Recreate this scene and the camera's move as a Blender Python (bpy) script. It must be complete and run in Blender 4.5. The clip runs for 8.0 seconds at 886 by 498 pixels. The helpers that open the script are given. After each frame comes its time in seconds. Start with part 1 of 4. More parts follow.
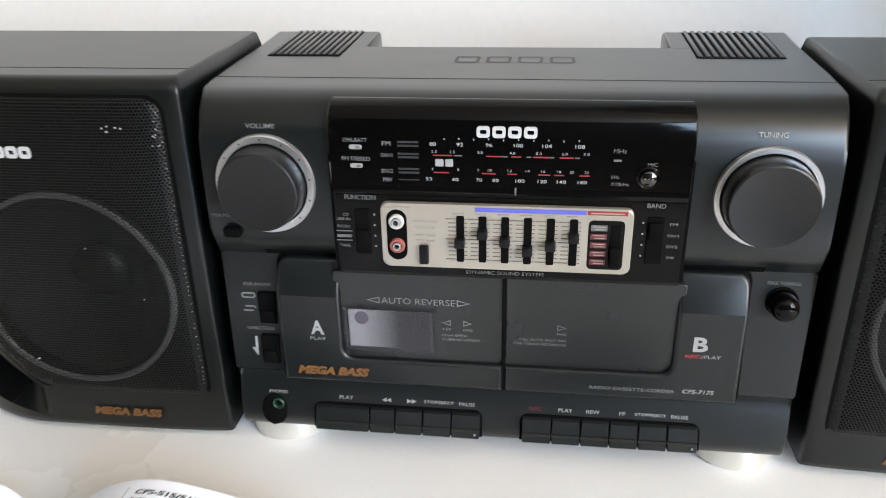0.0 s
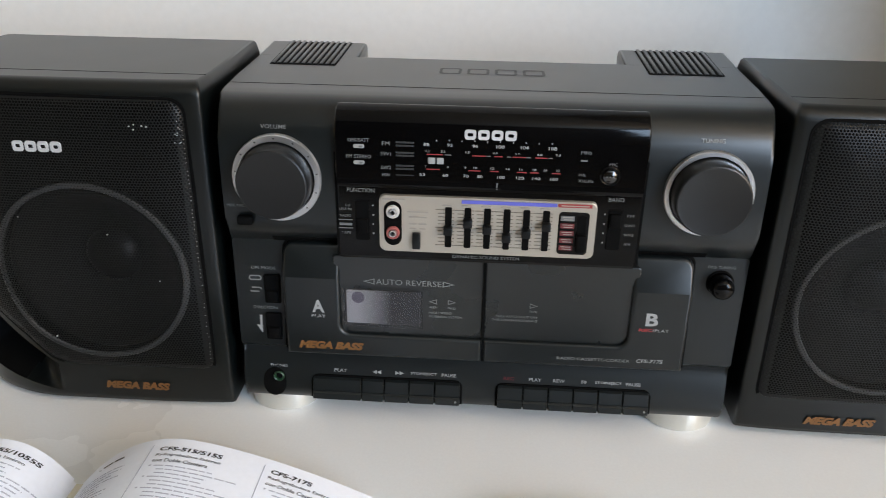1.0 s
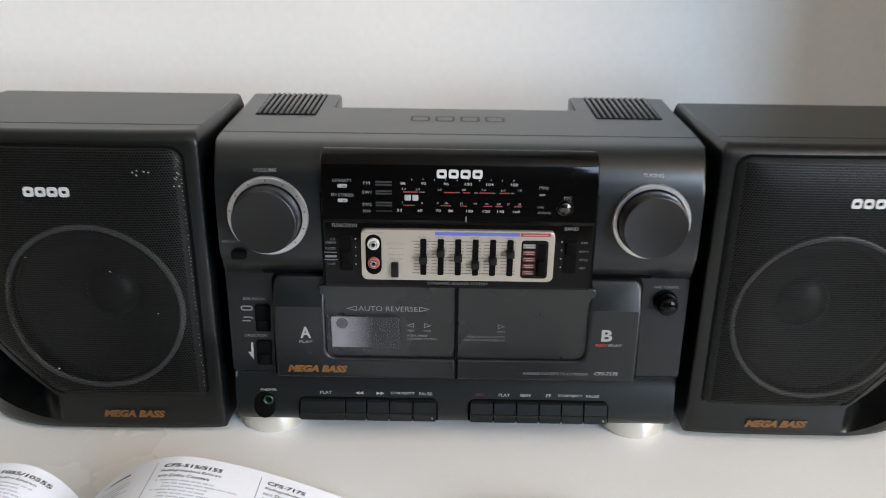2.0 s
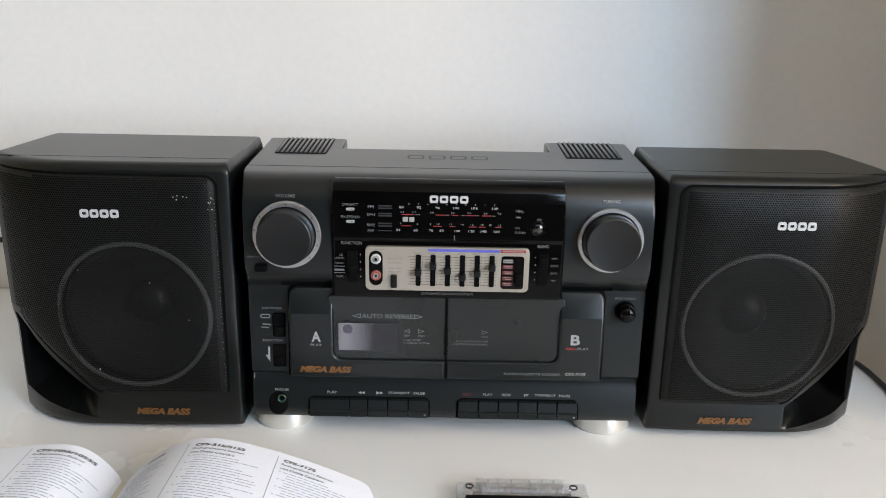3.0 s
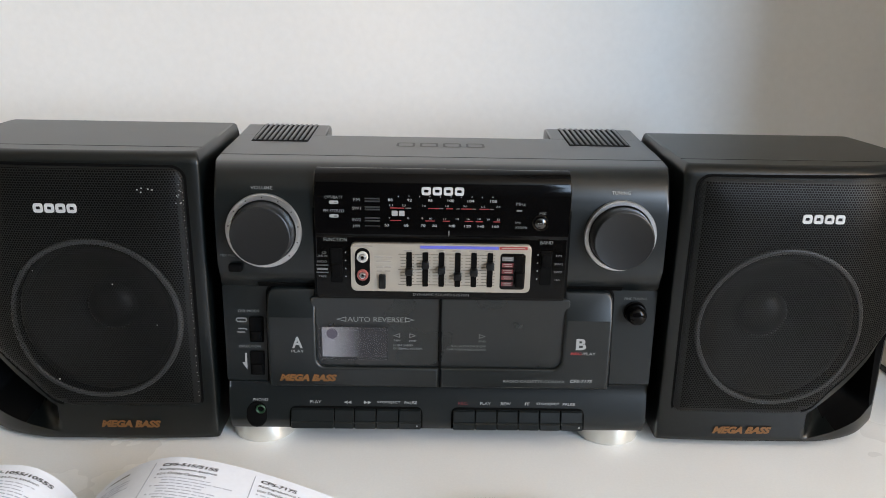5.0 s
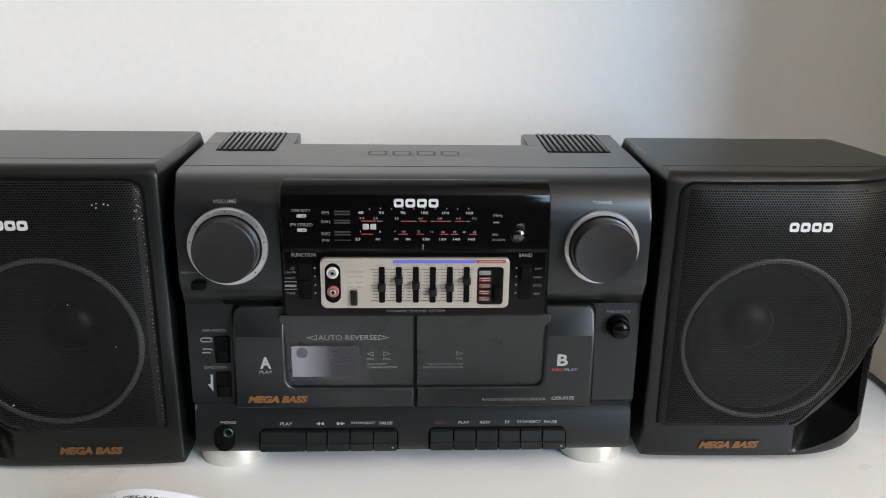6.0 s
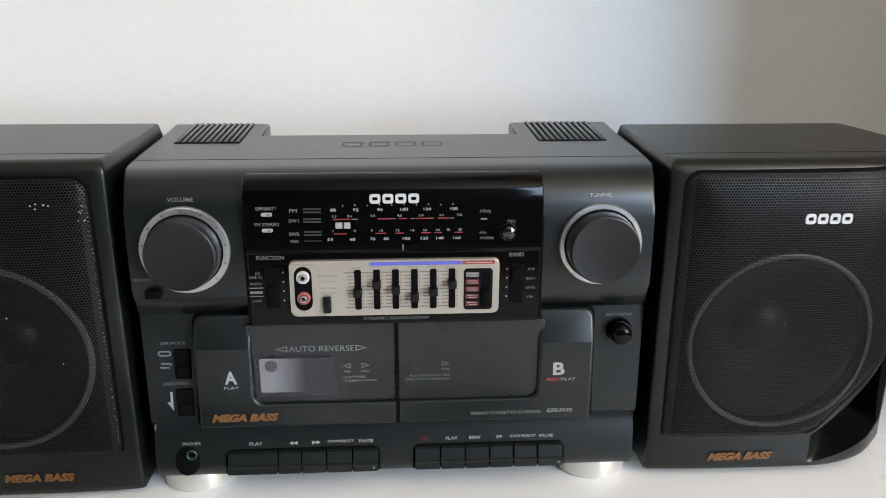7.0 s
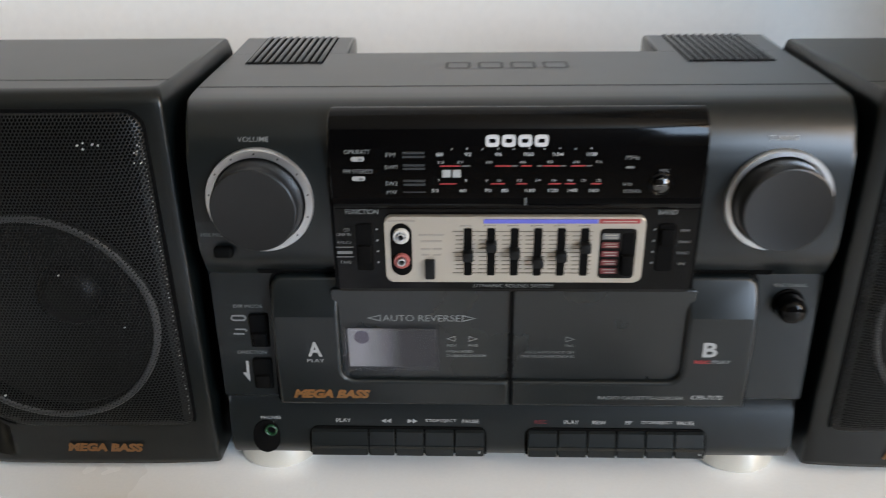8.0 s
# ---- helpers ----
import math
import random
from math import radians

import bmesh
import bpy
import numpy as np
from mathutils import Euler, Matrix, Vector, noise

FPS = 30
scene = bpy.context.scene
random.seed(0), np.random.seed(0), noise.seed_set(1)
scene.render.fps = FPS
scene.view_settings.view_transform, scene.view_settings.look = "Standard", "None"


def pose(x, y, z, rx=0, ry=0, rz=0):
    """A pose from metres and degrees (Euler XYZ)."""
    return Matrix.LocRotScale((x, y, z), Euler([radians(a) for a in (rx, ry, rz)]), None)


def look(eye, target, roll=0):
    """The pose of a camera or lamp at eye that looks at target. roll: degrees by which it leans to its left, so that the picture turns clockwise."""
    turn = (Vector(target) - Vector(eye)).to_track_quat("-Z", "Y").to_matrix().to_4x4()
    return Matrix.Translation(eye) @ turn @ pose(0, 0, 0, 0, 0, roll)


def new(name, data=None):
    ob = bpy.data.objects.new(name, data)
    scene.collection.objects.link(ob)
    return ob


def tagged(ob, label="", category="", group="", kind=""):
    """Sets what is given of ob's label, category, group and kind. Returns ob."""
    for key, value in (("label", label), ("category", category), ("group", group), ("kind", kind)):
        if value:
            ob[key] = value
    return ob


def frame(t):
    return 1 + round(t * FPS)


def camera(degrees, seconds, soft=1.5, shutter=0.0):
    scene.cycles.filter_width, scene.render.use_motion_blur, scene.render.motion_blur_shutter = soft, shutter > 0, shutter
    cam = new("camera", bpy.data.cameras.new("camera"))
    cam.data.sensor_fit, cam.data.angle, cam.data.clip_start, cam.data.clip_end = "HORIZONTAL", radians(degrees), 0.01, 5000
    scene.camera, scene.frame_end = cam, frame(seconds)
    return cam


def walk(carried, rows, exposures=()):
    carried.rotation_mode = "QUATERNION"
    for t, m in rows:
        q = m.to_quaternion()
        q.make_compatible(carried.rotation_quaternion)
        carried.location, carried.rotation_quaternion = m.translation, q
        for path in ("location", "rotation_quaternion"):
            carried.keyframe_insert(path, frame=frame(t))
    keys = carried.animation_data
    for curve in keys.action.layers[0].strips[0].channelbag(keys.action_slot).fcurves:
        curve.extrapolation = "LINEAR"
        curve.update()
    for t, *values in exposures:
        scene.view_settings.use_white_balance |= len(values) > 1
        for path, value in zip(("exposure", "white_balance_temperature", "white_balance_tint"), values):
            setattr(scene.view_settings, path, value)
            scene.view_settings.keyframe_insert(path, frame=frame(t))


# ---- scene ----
cam = camera(58.6, 8.0, soft=0.95, shutter=0.45)
PATH = [
    (0, (0.019, 0.042, 0.331), (-0.226, 1.84, -0.51), -1.2),
    (0.5, (0.009, -0.013, 0.349), (-0.199, 1.791, -0.489), -0.2),
    (1, (0.001, -0.023, 0.348), (-0.112, 1.793, -0.482), 0.9),
    (1.5, (-0.001, -0.009, 0.347), (-0.036, 1.807, -0.491), 0.9),
    (1.7, (-0.008, -0.027, 0.353), (-0.026, 1.806, -0.449), 0.6),
    (2.8, (-0.003, -0.192, 0.364), (-0.001, 1.722, -0.214), 1.1),
    (3, (-0.006, -0.185, 0.358), (0.0, 1.731, -0.213), 1.1),
    (3.5, (-0.011, -0.159, 0.35), (-0.006, 1.759, -0.219), 1.2),
    (4, (-0.009, -0.145, 0.347), (-0.001, 1.769, -0.235), 1.3),
    (5.5, (-0.008, -0.114, 0.347), (0.047, 1.793, -0.252), 0.9),
    (6, (-0.004, -0.099, 0.349), (0.079, 1.808, -0.25), 0.8),
    (6.5, (-0.002, -0.088, 0.346), (0.106, 1.816, -0.255), 0.6),
    (7, (0.001, -0.046, 0.336), (0.118, 1.854, -0.276), 0.2),
    (7.5, (-0.01, -0.002, 0.335), (0.053, 1.868, -0.374), -0.3),
    (8, (-0.023, 0.056, 0.33), (-0.091, 1.871, -0.507), -0.8),
]
walk(cam, [(t, look(eye, target, roll)) for t, eye, target, roll in PATH],
     exposures=((0, 0.43), (0.5, 0.09), (1, -0.08), (1.5, 0.02), (3, 0.0), (5.5, 0.0), (6.5, 0.2), (7, 0.14), (7.5, 0.2), (8, -0.03)))

# ---- light: daylight through a window, cut off by a wall return added out of view ----
world = bpy.data.worlds.new("sky")
scene.world = world
world.use_nodes = True
wn = world.node_tree.nodes
sky = wn.new("ShaderNodeTexSky")
sky.sky_type, sky.sun_disc = "NISHITA", False
sky.sun_elevation, sky.sun_rotation = radians(38), radians(200)
wn["Background"].inputs["Strength"].default_value = 0.1
world.node_tree.links.new(sky.outputs["Color"], wn["Background"].inputs["Color"])


def window_lamp(name, y0, y1, z0, z1, x, watts, colour):
    """Area lamp in one sash of the unseen window, in place of the light outside."""
    data = bpy.data.lights.new(name, "AREA")
    data.shape, data.size, data.size_y, data.energy, data.color = "RECTANGLE", z1 - z0, y1 - y0, watts, colour
    ob = new(name, data)
    ob.matrix_world = pose(x, (y0 + y1) / 2, (z0 + z1) / 2, 0, 90, 0)
    return ob


WIN = (-2.15, -1.15, -0.40, 0.10, 1.55)
window_lamp("window_light", WIN[0], WIN[1], WIN[3], WIN[4], 1.58, 101, (0.57, 0.755, 1.0))
# Warm half: added so the wall's shade turns blue before it turns beige.
window_lamp("window_light", WIN[1], WIN[2], WIN[3], WIN[4], 1.58, 42, (1.0, 0.78, 0.56))


# ---- materials ----
def material(name, colour, rough=0.5, metal=0.0, vary=0.15, grain=400.0, patch=12.0, bump=0.05, spec=0.5, coat=0.0, size=0.001):
    """Paint, plastic, metal or paper: two scales of variation, fine relief."""
    m = bpy.data.materials.new(name)
    m.use_nodes = True
    t, n = m.node_tree, m.node_tree.nodes
    b = n["Principled BSDF"]
    co = n.new("ShaderNodeTexCoord")
    fine, broad = n.new("ShaderNodeTexNoise"), n.new("ShaderNodeTexNoise")
    fine.inputs["Scale"].default_value, fine.inputs["Detail"].default_value = grain, 3
    broad.inputs["Scale"].default_value, broad.inputs["Detail"].default_value = patch, 4
    for tex in (fine, broad):
        t.links.new(co.outputs["Object"], tex.inputs["Vector"])
    add = n.new("ShaderNodeMath")
    add.operation = "ADD"
    t.links.new(fine.outputs["Fac"], add.inputs[0])
    t.links.new(broad.outputs["Fac"], add.inputs[1])
    ramp = n.new("ShaderNodeMapRange")
    ramp.inputs["From Min"].default_value, ramp.inputs["From Max"].default_value = 0.6, 1.4
    ramp.inputs["To Min"].default_value, ramp.inputs["To Max"].default_value = 1 - vary, 1 + vary
    t.links.new(add.outputs[0], ramp.inputs["Value"])
    mul = n.new("ShaderNodeVectorMath")
    mul.operation = "SCALE"
    mul.inputs[0].default_value = colour
    t.links.new(ramp.outputs[0], mul.inputs["Scale"])
    t.links.new(mul.outputs[0], b.inputs["Base Color"])
    rr = n.new("ShaderNodeMapRange")
    rr.inputs["To Min"].default_value, rr.inputs["To Max"].default_value = max(0.02, rough * 0.85), min(1, rough * 1.15)
    t.links.new(broad.outputs["Fac"], rr.inputs["Value"])
    t.links.new(rr.outputs[0], b.inputs["Roughness"])
    b.inputs["Metallic"].default_value = metal
    b.inputs["Specular IOR Level"].default_value = spec
    b.inputs["Coat Weight"].default_value, b.inputs["Coat IOR"].default_value, b.inputs["Coat Roughness"].default_value = coat, 1.5, 0.31
    if bump:
        bp = n.new("ShaderNodeBump")
        bp.inputs["Strength"].default_value, bp.inputs["Distance"].default_value = bump, size
        t.links.new(fine.outputs["Fac"], bp.inputs["Height"])
        t.links.new(bp.outputs[0], b.inputs["Normal"])
    return m


def perforated(name, colour, pitch, hole, metal=0.0, rough=0.36, spec=0.25):
    """Sheet metal with staggered round holes that one sees through."""
    m = material(name, colour, rough, metal, vary=0.25, grain=900, patch=20, bump=0.05, spec=spec)
    t, n = m.node_tree, m.node_tree.nodes
    co = n["Texture Coordinate"]

    def dots(shift):
        sc = n.new("ShaderNodeVectorMath")
        sc.operation = "MULTIPLY_ADD"
        sc.inputs[1].default_value = (1 / pitch, 0, 1 / (pitch * 1.732))
        sc.inputs[2].default_value = (shift, 0, shift)
        t.links.new(co.outputs["Object"], sc.inputs[0])
        fr = n.new("ShaderNodeVectorMath")
        fr.operation = "FRACTION"
        t.links.new(sc.outputs[0], fr.inputs[0])
        ce = n.new("ShaderNodeVectorMath")
        ce.operation = "MULTIPLY_ADD"
        ce.inputs[1].default_value, ce.inputs[2].default_value = (1, 0, 1.732), (-0.5, 0, -0.866)
        t.links.new(fr.outputs[0], ce.inputs[0])
        le = n.new("ShaderNodeVectorMath")
        le.operation = "LENGTH"
        t.links.new(ce.outputs[0], le.inputs[0])
        return le.outputs["Value"]
    low = n.new("ShaderNodeMath")
    low.operation = "MINIMUM"
    t.links.new(dots(100.0), low.inputs[0])
    t.links.new(dots(100.5), low.inputs[1])
    inside = n.new("ShaderNodeMath")
    inside.operation = "LESS_THAN"
    inside.inputs[1].default_value = hole
    t.links.new(low.outputs[0], inside.inputs[0])
    see = n.new("ShaderNodeBsdfTransparent")
    mix = n.new("ShaderNodeMixShader")
    t.links.new(inside.outputs[0], mix.inputs[0])
    t.links.new(n["Principled BSDF"].outputs[0], mix.inputs[1])
    t.links.new(see.outputs[0], mix.inputs[2])
    t.links.new(mix.outputs[0], n["Material Output"].inputs["Surface"])
    return m


def clear(name, colour, rough=0.05, share=0.75):
    """Thin clear or smoked plastic: mostly see-through, with a gloss."""
    m = bpy.data.materials.new(name)
    m.use_nodes = True
    t, n = m.node_tree, m.node_tree.nodes
    see = n.new("ShaderNodeBsdfTransparent")
    see.inputs["Color"].default_value = (*colour, 1)
    b = n["Principled BSDF"]
    b.inputs["Base Color"].default_value = (*[c * 0.4 for c in colour], 1)
    b.inputs["Roughness"].default_value = rough
    mix = n.new("ShaderNodeMixShader")
    mix.inputs[0].default_value = share
    t.links.new(b.outputs[0], mix.inputs[1])
    t.links.new(see.outputs[0], mix.inputs[2])
    t.links.new(mix.outputs[0], n["Material Output"].inputs["Surface"])
    return m


WALL = material("wall_paint", (0.80, 0.785, 0.76), 0.75, vary=0.03, grain=120, patch=2.5, bump=0.12, spec=0.25)
ROOM = material("room_paint", (0.38, 0.315, 0.20), 0.8, vary=0.04, grain=90, patch=2, bump=0.1, spec=0.2)
# For the unseen rear wall: kept dark so the front faces reflect little.
REAR = material("unseen_dark_wall_paint", (0.075, 0.06, 0.045), 0.8, vary=0.1, grain=90, patch=2, bump=0.1, spec=0.2)
CEIL = material("ceiling_paint", (0.74, 0.69, 0.60), 0.85, vary=0.03, grain=90, patch=2, bump=0.1, spec=0.2)
FLOOR = material("floor_boards", (0.20, 0.14, 0.085), 0.45, vary=0.2, grain=60, patch=4, bump=0.1)
DESK = material("desk_laminate", (0.85, 0.865, 0.87), 0.28, vary=0.03, grain=500, patch=7, bump=0.02, spec=0.45)
SHELL = material("charcoal_plastic", (0.0045, 0.0066, 0.0072), 0.41, vary=0.14, grain=2600, patch=14, bump=0.03, size=0.0001, spec=0.08, coat=0.8)
CABINET = material("cabinet_plastic", (0.0030, 0.0042, 0.0041), 0.48, vary=0.16, grain=2200, patch=14, bump=0.04, size=0.0001, spec=0.05, coat=0.75)
SATIN = material("satin_dark_plastic", (0.006, 0.0063, 0.0066), 0.36, vary=0.12, grain=2600, patch=20, bump=0.1, size=0.0002, spec=0.2)
KNOB = material("knob_plastic", (0.009, 0.0094, 0.0098), 0.36, vary=0.12, grain=2600, patch=20, bump=0.02, size=0.0001, spec=0.4)
GLOSS = material("gloss_black_plastic", (0.0016, 0.0016, 0.0018), 0.10, vary=0.2, grain=900, patch=30, bump=0.0, spec=0.16)
# Near-black for joints and small black parts, and for shade put into recesses.
PIT = material("shade_and_parts_black", (0.002, 0.002, 0.002), 0.8, vary=0.2, grain=900, patch=30, bump=0.0, spec=0.08)
PANE = material("smoked_pane", (0.0105, 0.0125, 0.013), 0.28, vary=0.08, grain=300, patch=25, bump=0.0)
SILVER = material("silver_panel", (0.42, 0.385, 0.33), 0.38, metal=0.55, vary=0.06, grain=3000, patch=25, bump=0.03, size=0.0001)
CHROME = material("brushed_ring", (0.62, 0.63, 0.64), 0.32, metal=0.9, vary=0.06, grain=2500, patch=30, bump=0.04, size=0.0001)
FOOT = material("silver_foot", (0.66, 0.65, 0.60), 0.32, metal=0.6, vary=0.06, grain=1500, patch=30, bump=0.03, size=0.0001)
WHITE = material("white_print", (0.29, 0.30, 0.30), 0.6, vary=0.06, grain=2000, patch=60, bump=0.0)
BADGE = material("silver_badge", (0.55, 0.56, 0.57), 0.35, metal=0.2, vary=0.05, grain=2000, patch=60, bump=0.0)
GREY = material("grey_print", (0.12, 0.125, 0.125), 0.6, vary=0.1, grain=2000, patch=60, bump=0.0)
VIOLET = material("violet_grey_label", (0.16, 0.145, 0.18), 0.5, vary=0.15, grain=900, patch=60, bump=0.0)
DIM = material("dim_print", (0.016, 0.018, 0.019), 0.6, vary=0.2, grain=2000, patch=60, bump=0.0)
SOFT = material("soft_print", (0.16, 0.17, 0.17), 0.6, vary=0.1, grain=2000, patch=60, bump=0.0)
DULL = material("faint_print", (0.30, 0.28, 0.25), 0.6, vary=0.1, grain=2000, patch=60, bump=0.0)
GOLD = material("orange_print", (0.155, 0.068, 0.017), 0.5, vary=0.12, grain=2000, patch=60, bump=0.0)
RED = material("red_print", (0.27, 0.028, 0.03), 0.5, vary=0.1, grain=2000, patch=60, bump=0.0)
LABEL_RED = material("dark_red_label", (0.105, 0.012, 0.015), 0.5, vary=0.15, grain=2000, patch=60, bump=0.0)
BEAD = material("glossy_black_bead", (0.002, 0.002, 0.002), 0.14, vary=0.1, grain=900, patch=30, bump=0.0, spec=0.8)
BLUE = material("blue_print", (0.10, 0.11, 0.48), 0.5, vary=0.08, grain=2000, patch=60, bump=0.0)
TICK = material("tick_print", (0.15, 0.135, 0.11), 0.6, vary=0.2, grain=2000, patch=60, bump=0.0)
INK = material("black_print", (0.02, 0.02, 0.022), 0.6, vary=0.2, grain=2000, patch=60, bump=0.0)
PALE_INK = material("body_text_print", (0.44, 0.46, 0.53), 0.7, vary=0.2, grain=2500, patch=200, bump=0.0)
PAPER = material("coated_paper", (0.84, 0.87, 0.94), 0.45, vary=0.03, grain=300, patch=14, bump=0.02)
OLD_PAPER = material("page_edge_paper", (0.66, 0.62, 0.50), 0.7, vary=0.08, grain=900, patch=30, bump=0.1)
GREEN = material("green_jack_ring", (0.005, 0.040, 0.014), 0.4, vary=0.1, grain=900, patch=60, bump=0.0)
RCA_WHITE = material("white_jack_ring", (0.52, 0.51, 0.48), 0.4, vary=0.05, grain=900, patch=60, bump=0.0)
RCA_RED = material("red_jack_ring", (0.30, 0.085, 0.075), 0.4, vary=0.05, grain=900, patch=60, bump=0.0)
CONE = material("paper_cone", (0.0075, 0.0073, 0.0070), 0.7, vary=0.15, grain=1200, patch=30, bump=0.1, spec=0.1)
CAP = material("dust_cap", (0.0022, 0.0022, 0.0022), 0.4, vary=0.1, grain=900, patch=30, bump=0.0, spec=0.16)
RUBBER = material("black_rubber", (0.012, 0.012, 0.012), 0.5, vary=0.15, grain=900, patch=40, bump=0.05)
# Label whose pale-to-dark run is the window's reflection put into its colour.
LABEL_SHEEN = material("cassette_label_sheen", (0.42, 0.40, 0.45), 0.5, vary=0.1, grain=900, patch=60, bump=0.0)
sheen_at = LABEL_SHEEN.node_tree.nodes.new("ShaderNodeSeparateXYZ")
LABEL_SHEEN.node_tree.links.new(LABEL_SHEEN.node_tree.nodes["Texture Coordinate"].outputs["Object"], sheen_at.inputs[0])
tone = LABEL_SHEEN.node_tree.nodes.new("ShaderNodeValToRGB")
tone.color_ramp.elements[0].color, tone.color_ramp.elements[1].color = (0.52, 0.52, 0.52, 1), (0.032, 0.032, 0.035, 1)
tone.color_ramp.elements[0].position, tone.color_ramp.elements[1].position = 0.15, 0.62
along = LABEL_SHEEN.node_tree.nodes.new("ShaderNodeMapRange")
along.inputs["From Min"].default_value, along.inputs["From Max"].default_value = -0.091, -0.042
LABEL_SHEEN.node_tree.links.new(sheen_at.outputs["X"], along.inputs["Value"])
LABEL_SHEEN.node_tree.links.new(along.outputs[0], tone.inputs[0])
LABEL_SHEEN.node_tree.links.new(tone.outputs[0], LABEL_SHEEN.node_tree.nodes["Principled BSDF"].inputs["Base Color"])
MESH = perforated("perforated_grille", (0.0078, 0.0080, 0.0077), 0.0020, 0.37, rough=0.44, spec=0.27)
RIM = material("grille_edge", (0.0068, 0.0067, 0.0066), 0.42, vary=0.25, grain=900, patch=20, bump=0.05, spec=0.2)
MESH_RING = perforated("perforated_ring", (0.032, 0.033, 0.033), 0.0020, 0.24)
CLEAR = clear("clear_plastic", (0.93, 0.94, 0.95), 0.12, 0.72)
CLEAR.node_tree.nodes["Principled BSDF"].inputs["Base Color"].default_value = (0.62, 0.62, 0.63, 1)
SMOKE = clear("smoked_clear_plastic", (0.80, 0.80, 0.82), 0.08, 0.95)
GLASS = clear("window_glass", (0.96, 0.97, 0.97), 0.02, 0.92)

# ---- mesh helpers: all lengths in millimetres, x right, y to the wall, z up from the desk ----
ORIGIN = {}


def thing(name, at, label, category, group="", kind=""):
    """An Empty at the base of a thing."""
    ob = new(name)
    ob.location = [c * 0.001 for c in at]
    ob.empty_display_size = 0.02
    ORIGIN[ob.name] = Vector(at)
    return tagged(ob, label, category, group, kind)


def part(name, bm, mat, parent=None, label="", crease=34, at=(0, 0, 0), flat=2500):
    """Links a bmesh as one mesh object under a thing or a part."""
    root = parent
    while root is not None and root.parent is not None:
        root = root.parent
    base = ORIGIN[root.name] if root is not None else Vector(at)
    bmesh.ops.recalc_face_normals(bm, faces=bm.faces)
    for f in bm.faces:
        f.smooth = f.calc_area() < flat
    for e in bm.edges:
        if len(e.link_faces) == 2 and e.calc_face_angle(0) > radians(crease):
            e.smooth = False
    bm.transform(Matrix.Scale(0.001, 4) @ Matrix.Translation(-base))
    me = bpy.data.meshes.new(name)
    bm.to_mesh(me)
    bm.free()
    me.materials.append(mat)
    ob = new(name, me)
    if parent is not None:
        ob.parent = parent
    else:
        ob.location = base * 0.001
        ORIGIN[ob.name] = base
    if label:
        ob["label"] = label
    return ob


def box(x0, x1, y0, y1, z0, z1, bevel=0.0, seg=2, bm=None):
    bm = bm or bmesh.new()
    m = Matrix.LocRotScale(((x0 + x1) / 2, (y0 + y1) / 2, (z0 + z1) / 2), None, (abs(x1 - x0), abs(y1 - y0), abs(z1 - z0)))
    made = bmesh.ops.create_cube(bm, size=1, matrix=m)["verts"]
    if bevel:
        edges = list({e for v in made for e in v.link_edges})
        bmesh.ops.bevel(bm, geom=edges, offset=bevel, segments=seg, affect="EDGES", profile=0.5)
    return bm


def prism(pts, a, b, axis="y", bevel=0.0, seg=2, both=False):
    """A polygon drawn out along an axis: (x, z) along y, (y, z) along x, (x, y) along z. bevel rounds the rim of the end at a."""
    bm = bmesh.new()
    place = {"y": lambda p, d: (p[0], d, p[1]), "x": lambda p, d: (d, p[0], p[1]), "z": lambda p, d: (p[0], p[1], d)}[axis]
    r0 = [bm.verts.new(place(p, a)) for p in pts]
    r1 = [bm.verts.new(place(p, b)) for p in pts]
    n = len(pts)
    f0, f1 = bm.faces.new(r0), bm.faces.new(r1[::-1])
    for i in range(n):
        bm.faces.new((r0[i], r1[i], r1[(i + 1) % n], r0[(i + 1) % n]))
    if bevel:
        edges = list(f0.edges) + (list(f1.edges) if both else [])
        bmesh.ops.bevel(bm, geom=edges, offset=bevel, segments=seg, affect="EDGES", profile=0.5)
    return bm


def arc(cx, cz, r, a0, a1, n=6):
    return [(cx + r * math.cos(radians(a0 + (a1 - a0) * i / n)), cz + r * math.sin(radians(a0 + (a1 - a0) * i / n))) for i in range(n + 1)]


def rounded(x0, x1, z0, z1, r, n=5):
    """A rectangle with round corners, as a polygon."""
    return (arc(x1 - r, z1 - r, r, 0, 90, n) + arc(x0 + r, z1 - r, r, 90, 180, n)
            + arc(x0 + r, z0 + r, r, 180, 270, n) + arc(x1 - r, z0 + r, r, 270, 360, n))


def lathe(profile, cx, cy, cz, n=48, axis="y"):
    """Turns (radius, depth) pairs round an axis; a radius of 0 closes it."""
    bm = bmesh.new()
    rings = []
    for r, d in profile:
        if r == 0:
            rings.append([bm.verts.new((cx, cy + d, cz) if axis == "y" else (cx, cy, cz + d))])
            continue
        ring = []
        for i in range(n):
            c, s = r * math.cos(2 * math.pi * i / n), r * math.sin(2 * math.pi * i / n)
            ring.append(bm.verts.new((cx + c, cy + d, cz + s) if axis == "y" else (cx + c, cy + s, cz + d)))
        rings.append(ring)
    for a, b in zip(rings, rings[1:]):
        for i in range(n):
            j = (i + 1) % n
            if len(a) == 1 and len(b) == 1:
                continue
            if len(a) == 1:
                bm.faces.new((a[0], b[i], b[j]))
            elif len(b) == 1:
                bm.faces.new((a[i], b[0], a[j]))
            else:
                bm.faces.new((a[i], b[i], b[j], a[j]))
    return bm


